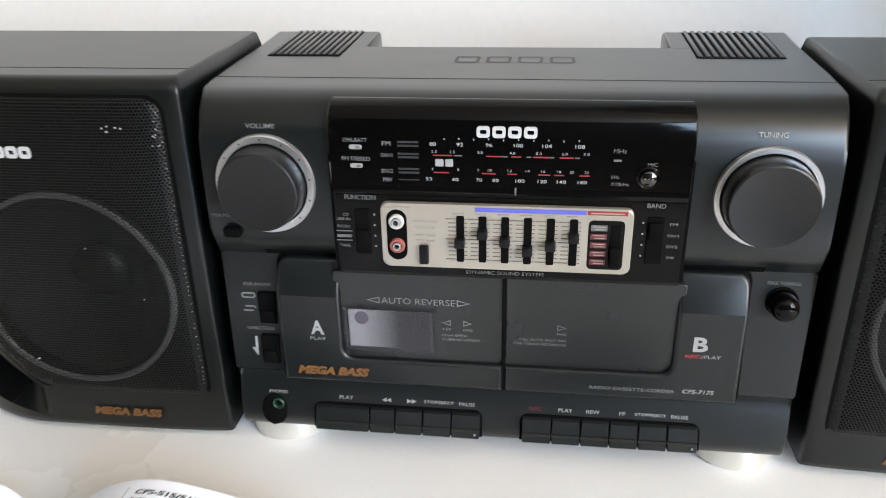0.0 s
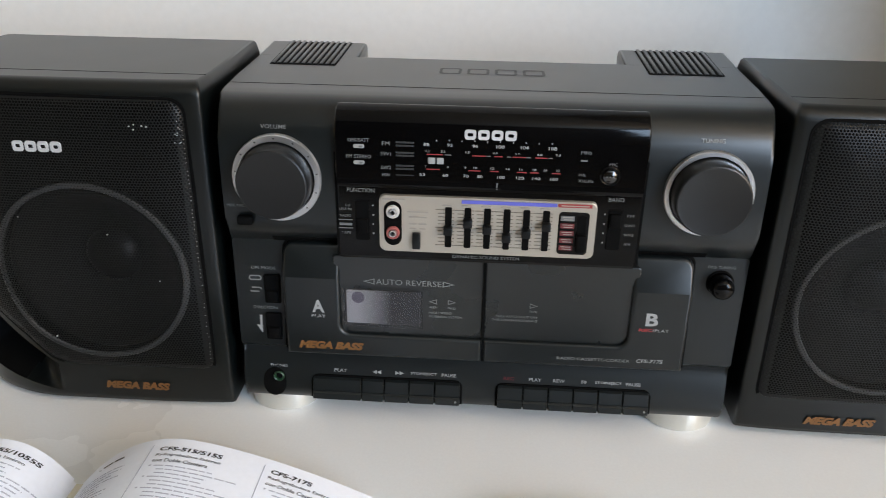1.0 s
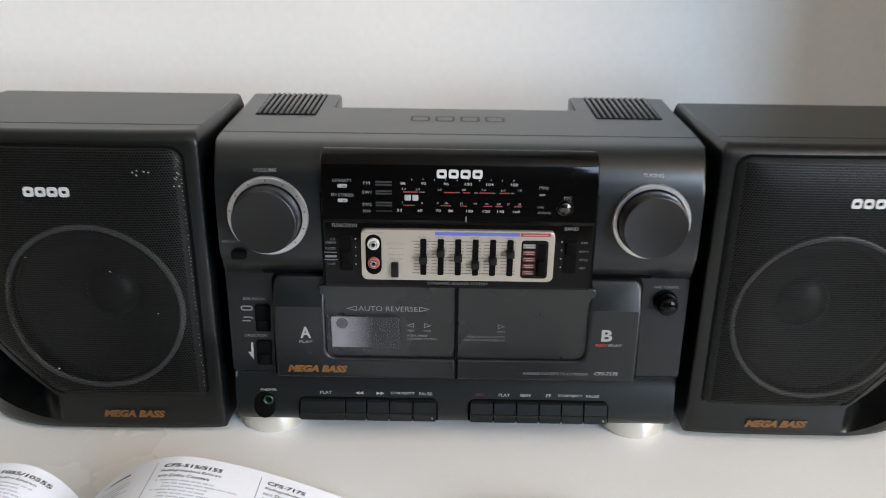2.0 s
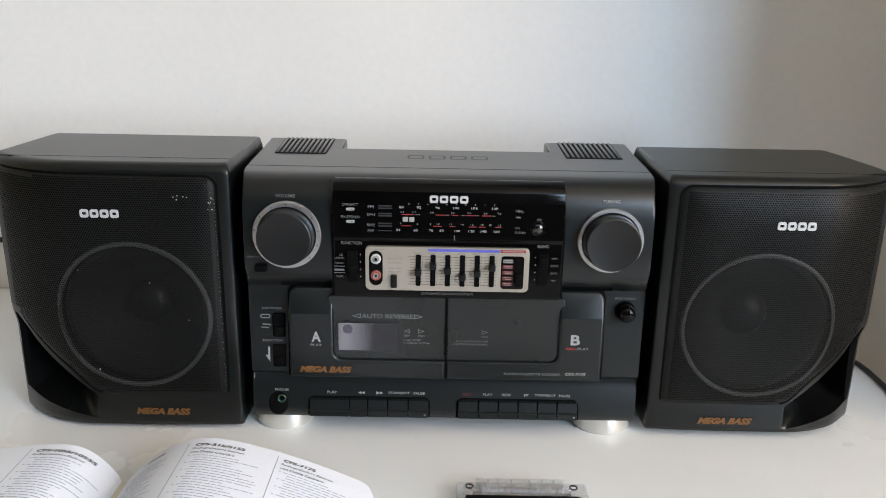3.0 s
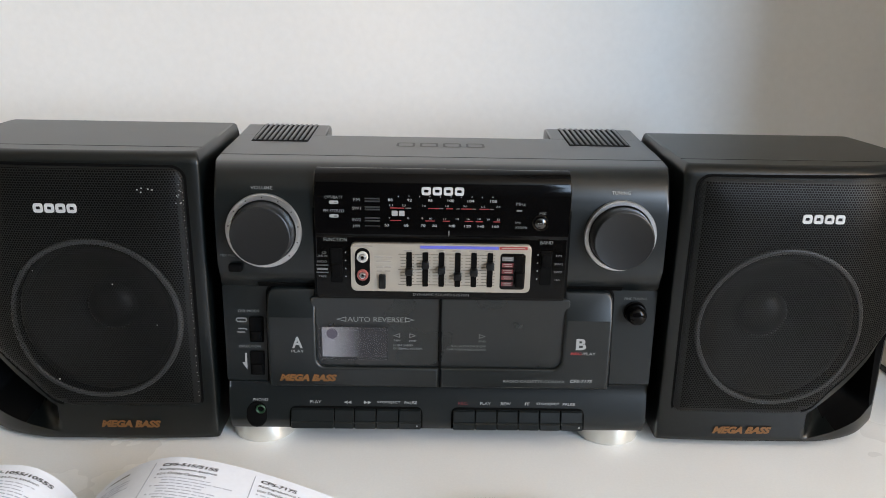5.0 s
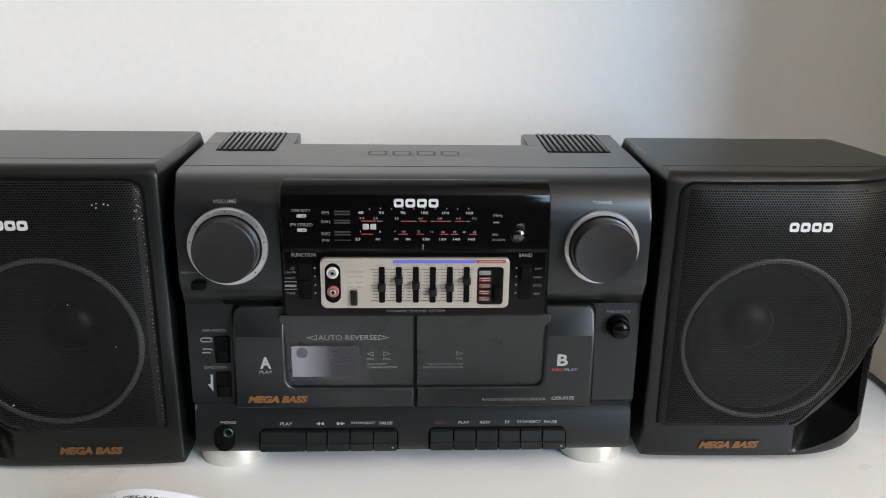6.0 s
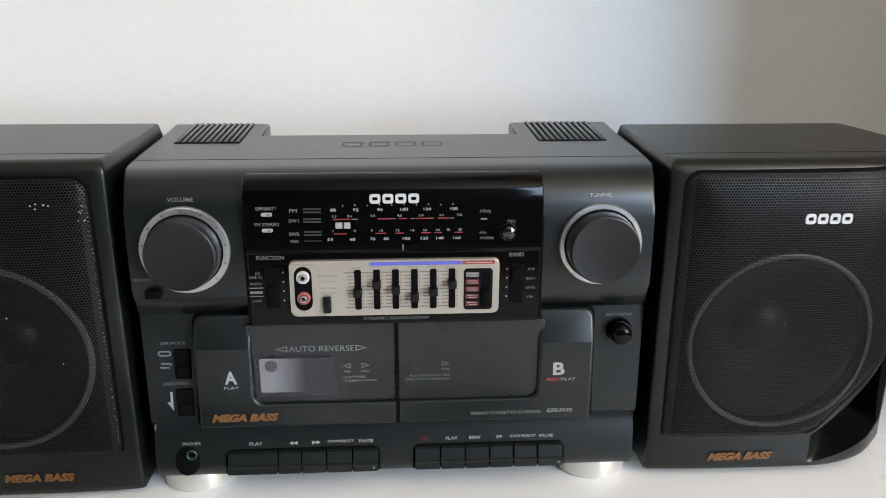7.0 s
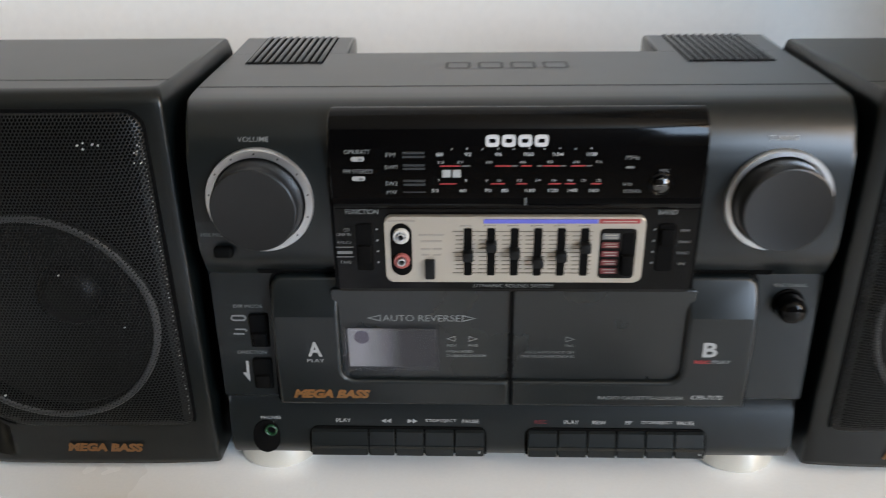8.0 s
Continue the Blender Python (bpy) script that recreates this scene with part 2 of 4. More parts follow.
def tube(points, r, n=8, turns=6):
    """A cable through points."""
    pts = [Vector(p) for p in points]
    line = []
    for i in range(len(pts) - 1):
        p0, p1, p2, p3 = pts[max(i - 1, 0)], pts[i], pts[i + 1], pts[min(i + 2, len(pts) - 1)]
        for k in range(turns):
            t = k / turns
            line.append(0.5 * (2 * p1 + (p2 - p0) * t + (2 * p0 - 5 * p1 + 4 * p2 - p3) * t * t + (3 * p1 - p0 - 3 * p2 + p3) * t ** 3))
    line.append(pts[-1])
    bm = bmesh.new()
    rings = []
    for i, p in enumerate(line):
        way = (line[min(i + 1, len(line) - 1)] - line[max(i - 1, 0)]).normalized()
        q = way.to_track_quat("Z", "Y")
        rings.append([bm.verts.new(p + q @ Vector((r * math.cos(2 * math.pi * k / n), r * math.sin(2 * math.pi * k / n), 0))) for k in range(n)])
    for a, b in zip(rings, rings[1:]):
        for k in range(n):
            bm.faces.new((a[k], b[k], b[(k + 1) % n], a[(k + 1) % n]))
    bm.faces.new(rings[0][::-1])
    bm.faces.new(rings[-1])
    return bm


def glyphs(body, heavy=0.0, lean=0.0):
    """Lettering in the built-in font, as a flat bmesh with its box at 0..1 by 0..1."""
    cu = bpy.data.curves.new("text", "FONT")
    cu.body, cu.resolution_u, cu.offset, cu.shear = body, 3, heavy, lean
    ob = bpy.data.objects.new("text", cu)
    scene.collection.objects.link(ob)
    me = bpy.data.meshes.new_from_object(ob.evaluated_get(bpy.context.evaluated_depsgraph_get()))
    bm = bmesh.new()
    bm.from_mesh(me)
    bpy.data.objects.remove(ob)
    bpy.data.curves.remove(cu)
    bpy.data.meshes.remove(me)
    xs, ys = [v.co.x for v in bm.verts], [v.co.y for v in bm.verts]
    for v in bm.verts:
        v.co = ((v.co.x - min(xs)) / (max(xs) - min(xs)), (v.co.y - min(ys)) / (max(ys) - min(ys)), 0)
    return bm


def word(body, x, z, w, h, y, mat, parent, heavy=0.0, lean=0.0, slope=0.0, name="lettering"):
    """A word printed on a front: its middle at x, z, w wide and h high, on the face at y; slope: how far the face runs back per mm up."""
    bm = glyphs(body, heavy, lean)
    for v in bm.verts:
        dx, dz = (v.co.x - 0.5) * w, (v.co.y - 0.5) * h
        v.co = (x + dx, y + slope * dz, z + dz)
    return part(name, bm, mat, parent)


def bar(x, z, w, h, y, mat, parent, slope=0.0, name="printed_bar", deep=0.25):
    bm = box(x - w / 2, x + w / 2, y - deep, y + deep, z - h / 2, z + h / 2)
    for v in bm.verts:
        v.co.y += slope * (v.co.z - z)
    return part(name, bm, mat, parent)


def badge(x, z, w, h, y, mat, parent):
    """A maker's mark, kept to four plain rounded frames."""
    step = w / 4
    for i in range(4):
        cx, half = x + step * (i - 1.5), step * 0.43
        bm = bmesh.new()
        rings = []
        for f, d in ((1.0, 0.4), (0.97, -0.4), (0.5, -0.4), (0.46, 0.4)):
            hz = h * 0.5 * (f if f > 0.9 else f * 0.72)
            rings.append([bm.verts.new((px, y + d, pz)) for px, pz in rounded(cx - half * f, cx + half * f, z - hz, z + hz, min(half * f, hz) * 0.55, 4)])
        for one, two in zip(rings, rings[1:]):
            for k in range(len(one)):
                bm.faces.new((one[k], one[(k + 1) % len(one)], two[(k + 1) % len(one)], two[k]))
        part("badge_frame", bm, mat, parent)


# ---- the room ----
def structure(name, x0, x1, y0, y1, z0, z1, mat, label, category="wall"):
    ob = part(name, box(x0, x1, y0, y1, z0, z1), mat, at=((x0 + x1) / 2, (y0 + y1) / 2, z0))
    return tagged(ob, label, category, kind="structure")


structure("wall_north", -2400, 562, 800, 920, -750, 1750, WALL, "smooth off-white painted wall behind the desk")
# Out of view; added so that the right of the wall falls into shade.
structure("unseen_shade_wall", 562, 1720, 350, 920, -750, 1750, WALL, "off-white wall return added out of view to shade the right of the wall")
structure("wall_west", -2520, -2400, -2720, 920, -750, 1750, ROOM, "plain cream painted side wall")
structure("wall_south", -2400, 1600, -2720, -2600, -750, 1750, REAR, "unseen rear wall, coloured dark brown to keep reflections low")
structure("floor", -2520, 1720, -2720, 920, -870, -750, FLOOR, "warm brown wooden floor", "floor")
structure("ceiling", -2520, 1720, -2720, 920, 1750, 1870, CEIL, "plain pale painted ceiling", "ceiling")
yw0, yw1, zw0, zw1 = WIN[0] * 1000, WIN[2] * 1000, WIN[3] * 1000, WIN[4] * 1000
east = bmesh.new()
for y0, y1, z0, z1 in ((-2720, yw0, -750, 1750), (yw1, 350, -750, 1750), (yw0, yw1, -750, zw0), (yw0, yw1, zw1, 1750)):
    box(1600, 1720, y0, y1, z0, z1, bm=east)
tagged(part("wall_east", east, ROOM, at=(1660, -1000, -750)), "plain cream painted wall with a window opening", "wall", kind="structure")
win = thing("window_1", (1660, (yw0 + yw1) / 2, zw0), "white framed two-sash window", "window", kind="structure")
fr = bmesh.new()
ym = WIN[1] * 1000
for y0, y1, z0, z1 in ((yw0, yw0 + 40, zw0, zw1), (yw1 - 40, yw1, zw0, zw1), (ym - 20, ym + 20, zw0, zw1), (yw0 + 40, yw1 - 40, zw0, zw0 + 40), (yw0 + 40, yw1 - 40, zw1 - 40, zw1)):
    box(1640, 1680, y0, y1, z0, z1, bm=fr)
part("window_frame", fr, DESK, win)
for y0, y1 in ((yw0 + 40, ym - 20), (ym + 20, yw1 - 40)):
    pane = part("pane", box(1658, 1662, y0, y1, zw0 + 40, zw1 - 40), GLASS, win)
    pane.visible_shadow = False

# ---- the desk ----
desk = thing("desk", (-320, 370, -750), "white laminate desk standing against the wall", "desk")
part("desktop", prism(rounded(-1100, 452, -60, 797, 14), 0, -28, "z", 1.5, 2), DESK, desk)
for lx in (-1070, 412):
    for ly in (-40, 760):
        part("leg", box(lx - 20, lx + 20, ly - 20, ly + 20, -750, -28, 2), DESK, desk)

# ---- the radio cassette player ----
player = thing("radio_cassette_player", (0, 530, 0), "charcoal plastic twin-cassette radio with silver equaliser, standing on the white desk", "stereo")


def mid(z):
    """The middle tier's face: y at a height."""
    return 437 + (z - 60) * 8 / 76


def low(z):
    """The key tier's face: y at a height."""
    return 436 + (z - 16) * 11 / 37 - 1.2 * max(0, 1 - ((z - 37) / 14.5) ** 2)


UPPER = [(432, 156), (432.1, 172), (432.4, 188), (433.1, 200), (434.1, 208), (435.8, 214.5), (438.2, 219.5), (441.4, 223.6), (445.2, 226.8), (449.6, 229.1), (454, 230.4), (459, 231)]


def high(z):
    """The upper tier's face: y at a height."""
    for (y0, z0), (y1, z1) in zip(UPPER, UPPER[1:]):
        if z <= z1:
            return y0 + (y1 - y0) * (z - z0) / (z1 - z0)
    return 459


side = ([(441, 16), (439.4, 18.5), (438.1, 22.5)] + [(low(z), z) for z in (25, 28, 31, 34, 37, 40, 43, 46, 49)] + [(446.6, 51.5), (447, 54), (440.5, 57), (437.2, 60), (445, 136), (440, 141), (435, 146), (432.6, 151)] + UPPER + [(470, 231), (505, 231), (576, 231), (577, 205), (640, 203), (640, 22), (630, 16)])


def spread(bm):
    """The casing widens towards the back."""
    for v in bm.verts:
        t = max(0.0, v.co.y - 436)
        v.co.x *= 1 + (5.0 * min(t, 36) / 36 + 12.5 * max(0, t - 36) / 153) / 166.5
    return bm


bm = prism(side, -166.5, 166.5, "x", 2.0, 3, both=True)
body = part("body", spread(bm), SHELL, player, flat=7500)
part("seam", box(-172, 172, 481.7, 482.5, 230.6, 231.12), PIT, player)
for s, x_in, lug in ((-1, 100, 5), (1, 95.5, 5.5)):
    prof = [(575.5, 206), (575.5, 231.05)] + arc(634, 225.2, 6, 90, 0, 4) + [(640, 190)]
    part("rear_block", spread(prism(prof, s * 166.5, s * (x_in - lug), "x", 2.2, 3, both=True)), SHELL, player)
    pts = [(s * (x_in + 14), 543), (s * 162, 543), (s * 168.5, 632), (s * (x_in + 17), 632)]
    # Flat plate on the casing, its near-black the shade between the slats.
    vent = part("vent", prism(pts, 231.35, 230.6, "z"), PIT, player, "near-black plate standing for the shade between the vent slats")
    for i in range(11):
        f = (i + 0.5) / 11
        xa, xb = s * (x_in + 14 + f * (148 - x_in)), s * (x_in + 17 + f * (151.5 - x_in))
        bm = box(-1.3, 1.3, 544.5, 635, 231.0, 232.1, 0.5, 2)
        for v in bm.verts:
            v.co.x += xa + (xb - xa) * (v.co.y - 543) / 89
        part("slat", bm, SHELL, vent)
# Flat outlines in a duller plastic: the relief's shade put into the material.
for i in range(4):
    bm = bmesh.new()
    x0 = -38 + i * 19.5
    a, b = [[bm.verts.new((px, py, 231.15)) for px, py in ring] for ring in (rounded(x0, x0 + 15.5, 526, 545, 3), rounded(x0 + 2.0, x0 + 13.5, 529.0, 542.0, 2.0))]
    for k in range(len(a)):
        bm.faces.new((a[k], a[(k + 1) % len(a)], b[(k + 1) % len(a)], b[k]))
    part("emboss_shade", bm, SATIN, player)

# glossy dial panel
panel_side = [(450, 224), (444.6, 229.0), (443, 229.9), (441.4, 229.8), (437.8, 228.5), (434.6, 226.6), (432.2, 224.4), (430.7, 222.0), (430.1, 219.6), (430.0, 213), (429.6, 186), (428.6, 183.4), (429.2, 181.2), (431.0, 179.6), (430.4, 134), (431.4, 132), (450, 132)]
panel = part("dial_panel", prism(panel_side, -93, 93, "x", 0.8, 2, both=True), GLOSS, player, "glossy black dial panel")
for x in (-93.9, 93.9):
    part("gap", box(x - 0.9, x + 0.9, 431.3, 434, 134, 202), PIT, panel)
badge(0, 216, 32, 6.2, 429.9, BADGE, panel)
YD = 429.45
for txt, x, z, w, h in (("OPR/BATT", -79, 210.6, 13, 2.2), ("FM STEREO", -79, 200.4, 15, 2.2), ("FM", -62.5, 209, 4.6, 2.4), ("SW1", -62.5, 202.6, 6.2, 2.2), ("SW2", -62.5, 194, 6.2, 2.2),
                        ("MW", -62.5, 189.2, 5, 2.2), ("MHz", 57, 207.4, 6.5, 2.3), ("kHz", 55.5, 193.6, 4, 1.8), ("X10kHz", 58, 189.8, 9, 1.9), ("MIC", 73.5, 200.6, 5, 1.9)):
    word(txt, x, z, w, h, YD, GREY if x > 50 else SOFT, panel)
for txt, x in zip("88 92 96 100 104 108".split(), (-38, -24, -9, 6, 20.5, 37)):
    word(txt, x, 209.2, 1.9 * len(txt) ** 0.85, 2.0, YD, WHITE, panel, 0.01)
for txt, x in zip("2.3 2.5 3.0 4.0 5.0 6.0 7.0".split(), (-37.5, -28, -13.5, 3, 16.5, 29.5, 40.5)):
    word(txt, x, 205.2, 2.9, 1.4, YD, WHITE, panel)
for txt, x in zip("7 8 9 10 12 14 16 18 20 22".split(), (-38.5, -25, -14.5, -8.5, 1.8, 11, 19, 27, 33.5, 41)):
    word(txt, x, 195.6, 1.1 * len(txt), 1.4, YD, WHITE, panel)
for txt, x in zip("53 60 70 80 100 120 140 160".split(), (-40.5, -26.5, -14, -5.5, 7.2, 18.6, 28.4, 39)):
    word(txt, x, 190.2, 1.85 * len(txt) ** 0.85, 1.9, YD, WHITE, panel, 0.01)
for x, w in ((-33, 10), (-6.5, 8), (5, 5), (17.5, 8), (30.5, 7)):
    bar(x, 203.2, w, 0.6, YD, RED, panel)
for x, w in ((-34, 8), (-9, 7), (3, 5), (19.5, 6), (27, 5), (40, 5)):
    bar(x, 193.8, w, 0.55, YD, RED, panel)
for x, w in ((-25, 4), (-1, 3), (11.5, 2.5), (23, 2.5), (36, 2.5)):
    bar(x, 203.2, w, 0.5, YD, GREY, panel)
for i in range(10):
    bar(-32 + i * 7.6, 211.9 + (i % 2) * 0.3, 0.6, 0.8, YD, WHITE, panel, name="tick")
for z in (210, 208, 203.6, 201.8, 195.4, 193.4, 189.4):
    bar(-51, z, 11, 1.1 if z != 189.4 else 0.6, YD, DIM, panel)
bar(56, 202.4, 4, 1, YD, GREY, panel)
for z in (206.8, 196.6):
    part("indicator_lamp", prism(rounded(-82.4, -75.6, z - 1.2, z + 1.2, 1.1, 3), 428.9, 430, "y", 0.3, 1), WHITE, panel, "small white indicator lamp")
    bar(-77.6, z, 2, 1.0, 428.8, GREY, panel, name="lamp_mark")
part("tuning_pointer", box(-37, -32.6, 428.8, 430, 197.2, 201.2, 0.4, 1), WHITE, panel)
part("tuning_pointer", box(-31.8, -27.6, 428.8, 430, 197.2, 201.2, 0.4, 1), WHITE, panel)
bar(5, 184.5, 0.9, 4, 428.9, GREY, panel, name="tick")
mic = part("microphone_socket", lathe([(6.2, 1.5), (6.2, -0.6), (5.4, -1.2), (4.4, -0.6), (3.6, 1.0), (0, 1.4)], 72, 429.6, 193.5), GLOSS, panel, "glossy black microphone dome with three small holes")
part("dish", lathe([(4.6, -0.2), (4.0, -1.4), (2.4, -2.3), (0, -2.6)], 72, 429.8, 193.2, 32), BEAD, mic)
for x in (70.2, 72, 73.8):
    part("sound_hole", lathe([(0.45, 0), (0.3, -0.3), (0, -0.35)], x, 427.3, 193.6, 12), SOFT, mic)

# Added beads; they catch the window as a bright line down the panel's edges.
for x in (-93.2, 93.2):
    part("glint_bead", tube([(x, 431.2, 186), (x, 431.0, 204), (x, 431.6, 216), (x, 434.6, 222.6), (x, 440.4, 227.6)], 0.8, 10, 3), BEAD, panel)

# function and band switches
YL = 430.25
word("FUNCTION", -78.5, 178.4, 17, 2.7, YL, SOFT, panel)
word("BAND", 77.6, 178.2, 9.4, 2.6, YL, SOFT, panel)
for txt, z, w in (("CD", 168.2, 3.2), ("LINE IN", 165.6, 7.6), ("RADIO", 161.2, 7)):
    word(txt, -88.6 if w > 4 else -87, z, w, 1.7, YL, GREY, panel)
word("TAPE", -88.6, 149.6, 6, 1.7, YL, GREY, panel)
bar(-88.6, 155.4, 8, 1.6, YL, GREY, panel)
bar(-88.6, 152.8, 9, 0.5, YL, GREY, panel)
bar(-88.6, 158.4, 9, 0.5, YL, GREY, panel)
for txt, z in (("FM", 168.0), ("SW1", 161.6), ("SW2", 155.4), ("MW", 149)):
    word(txt, 87.2, z, 2 * len(txt), 1.7, YL, GREY, panel)
for s in (-1, 1):
    sw = part("switch_slot", prism(rounded(s * 78 - 4.4, s * 78 + 4.4, 145, 171.5, 1.2, 3), 429.7, 431, "y", 0.4, 1), PIT, panel)
    part("switch_lever", box(s * 78 - 3.4, s * 78 + 3.4, 427.2, 430, 150 if s < 0 else 160, 160 if s < 0 else 169.5, 0.8, 2), PIT, sw)
    for i in range(4):
        bar(s * (71.2 if s < 0 else 71.6), 168.6 - i * 6.3, 0.8, 0.8, YL, WHITE, panel, name="tick")
word("DYNAMIC SOUND SYSTEM", 0, 136, 42, 2.1, 430.2, GREY, panel)

# equaliser
eq = part("equaliser_panel", prism(rounded(-67, 66.4, 139.4, 176.6, 3.4), 427.6, 432, "y", 0.9, 3), SILVER, player, "warm silver equaliser panel")
YE = 427.4
bar(13, 174.3, 58, 2.2, YE, BLUE, eq)
bar(53, 174.3, 20.5, 2.2, YE, RED, eq)
bar(53, 174.3, 17, 0.6, YE - 0.25, SILVER, eq)
levels = (156, 161.4, 157.6, 152.6, 156, 161)
for i, lv in enumerate(levels):
    x = -24 + i * 12
    for k in range(11):
        w = 5.6 if k in (0, 5, 10) else 4.0
        bar(x - 2.4 - w / 2, 168.6 - k * 2.36, w, 0.36, YE, TICK, eq, name="tick")
        bar(x + 3.0, 168.6 - k * 2.36, 1.4, 0.3, YE, TICK, eq, name="tick")
    slot = part("slider_slot", prism(rounded(x - 2.1, x + 2.1, 143.6, 170.4, 0.8, 2), 427.1, 428, "y"), PIT, eq)
    part("slider_cap", box(x - 2.8, x + 2.8, 421.6, 427.6, lv - 2.5, lv + 2.5, 0.8, 2), SATIN, slot)
    bar(x - 1, 171.6, 6, 0.8, YE, DULL, eq)
sock = part("jack_plate", prism(rounded(-64, -53, 143.4, 173, 5.4, 6), 427.2, 428.4, "y", 0.3, 1), PIT, eq)
for z, mt in ((166.4, RCA_WHITE), (152.4, RCA_RED)):
    jack = part("phono_jack", lathe([(4.2, 1), (4.2, -1.6), (3.8, -2.2), (2.7, -2.2), (2.4, -1.4)], -58.4, 427.2, z, 32), mt, sock)
    part("sleeve", lathe([(2.2, 1), (2.2, -3.2), (2.0, -3.5), (1.5, -3.5), (1.3, -3), (1.2, 0.6), (0, 0.6)], -58.4, 427.2, z, 28), CHROME, jack)
part("toggle_switch", box(-46.4, -41.2, 424.6, 428, 142, 153, 0.9, 2), SATIN, eq)
for x, z, w in ((-58, 174.4, 14), (-43, 166.5, 13), (-43, 163, 11), (-46, 158.5, 5), (-40, 158.5, 5), (-46, 155.4, 4), (-40, 155.4, 4)):
    bar(x, z, w, 0.8, YE, DULL, eq)
bw = part("boost_switch_window", prism(rounded(43.6, 62.2, 142, 170.2, 2.4, 4), 427.1, 428.2, "y", 0.3, 1), GLOSS, eq)
for i in range(5):
    bar(49, 166.2 - i * 4.9, 8.4, 3.2, 426.9, LABEL_RED if i else GREY, bw, name="red_label" if i else "grey_label")
    for k in range(2):
        bar(49 + 0.5 * k, 167.0 - i * 4.9 - k * 1.5, 6.4 - k, 0.4, 426.6, DULL, bw)
part("slot", box(55, 60.4, 426.8, 427.6, 144.6, 168, 0.2, 1), PIT, bw)
part("slider_cap", box(54.8, 60.6, 422.6, 427, 145.2, 156.5, 1.0, 2), PIT, bw)

# knobs
for x, txt, rim in ((-131, "VOLUME", 27.9), (132, "TUNING", 26.8)):
    knob = part("volume_knob" if x < 0 else "tuning_knob", lathe([(23.0, 3), (23.0, -1.2), (22.6, -9), (22.2, -13.0), (21.8, -14.2), (21.0, -14.6), (20.0, -14.4), (0, -13.6)], x, 432, 183.6, 64), KNOB, player, "dark dished rotary knob")
    ring = part("knob_ring", lathe([(rim, 6), (rim, -1.4), (rim - 0.4, -2.0), (24.0, -2.0), (23.6, -1.4), (23.6, 2)], x, 432, 183.6, 72), CHROME, knob, "satin silver ring")
    for k in range(11 if x < 0 else 0):
        a = radians(-45 + k * 27)
        dot = lathe([(0.55, 0), (0, -0.15)], x + 25.8 * math.cos(a), 429.95, 183.6 + 25.8 * math.sin(a), 8)
        part("dot", dot, INK, ring)
    word(txt, x - 1, 215.4, 16 if x < 0 else 14, 2.4, high(215.4) - 0.7, SOFT if x < 0 else WHITE, player, 0.01, slope=0.4)
word("MIX MIC", -158.6, 164.6, 11.5, 2.0, 431.7, SOFT, player)
part("mix_microphone_slide", box(-158, -148, 427.5, 433, 152.5, 158.5, 1.6, 3), PIT, player)

# fine tuning
fx, fz = 151.5, 118.6
fine = part("fine_tuning_knob", lathe([(7.6, 3), (7.6, -6.5), (7.2, -9.0), (6.0, -11.0), (4, -12.1), (0, -12.5)], fx, mid(fz), fz, 40), GLOSS, player, "small glossy dark fine-tuning knob")
part("recess", lathe([(8.9, 1.5), (8.9, -0.4), (8.4, -0.7), (7.7, -0.3), (7.6, 1.5)], fx, mid(fz), fz, 40), PIT, fine)
word("FINE TUNING", fx, 129.6, 17.5, 2.0, mid(129.6) - 0.25, GREY, player, 0.01, slope=0.105)

# direction switches
for txt, z in (("DIR MODE", 116), ("DIRECTION", 87.6)):
    word(txt, -148, z, 16.5, 2.0, mid(z) - 0.25, SOFT, player, slope=0.105)
for z in (108.8, 100.4):
    bm = bmesh.new()
    w = 4.4
    outer, inner = rounded(-154 - w, -154 + w, z - 1.9, z + 1.9, 1.8, 4), rounded(-154 - w + 1, -154 + w - 1, z - 0.9, z + 0.9, 0.85, 4)
    cut = len(outer) if z > 105 else len(outer) * 3 // 4
    a, b = [[bm.verts.new((px, mid(pz) - 0.3, pz)) for px, pz in ring] for ring in (outer, inner)]
    for i in range(cut):
        j = (i + 1) % len(a)
        if z > 105 or not (4 < i < 12):
            bm.faces.new((a[i], a[j], b[j], b[i]))
    part("loop_mark", bm, SOFT, player)
arrow = bmesh.new()
for pts in (((-152.2, 82), (-150.6, 82), (-150.6, 72), (-152.2, 72)), ((-154.6, 74.6), (-150.6, 68.6), (-150.6, 74.6))):
    arrow.faces.new([arrow.verts.new((px, mid(pz) - 0.3, pz)) for px, pz in pts])
part("arrow_mark", arrow, WHITE, player)
for z0, z1 in ((90.5, 111.5), (64, 84)):
    zc = (z0 + z1) / 2
    slot = part("switch_slot", prism(rounded(-148, -137, z0, z1, 1, 2), mid(zc) - 1.2, mid(zc) + 2, "y", 0.4, 1), PIT, player)
    part("switch_lever", box(-146.6, -138.4, mid(zc) - 3.6, mid(zc), z0 + 2, z0 + 10, 0.9, 2), PIT, slot)

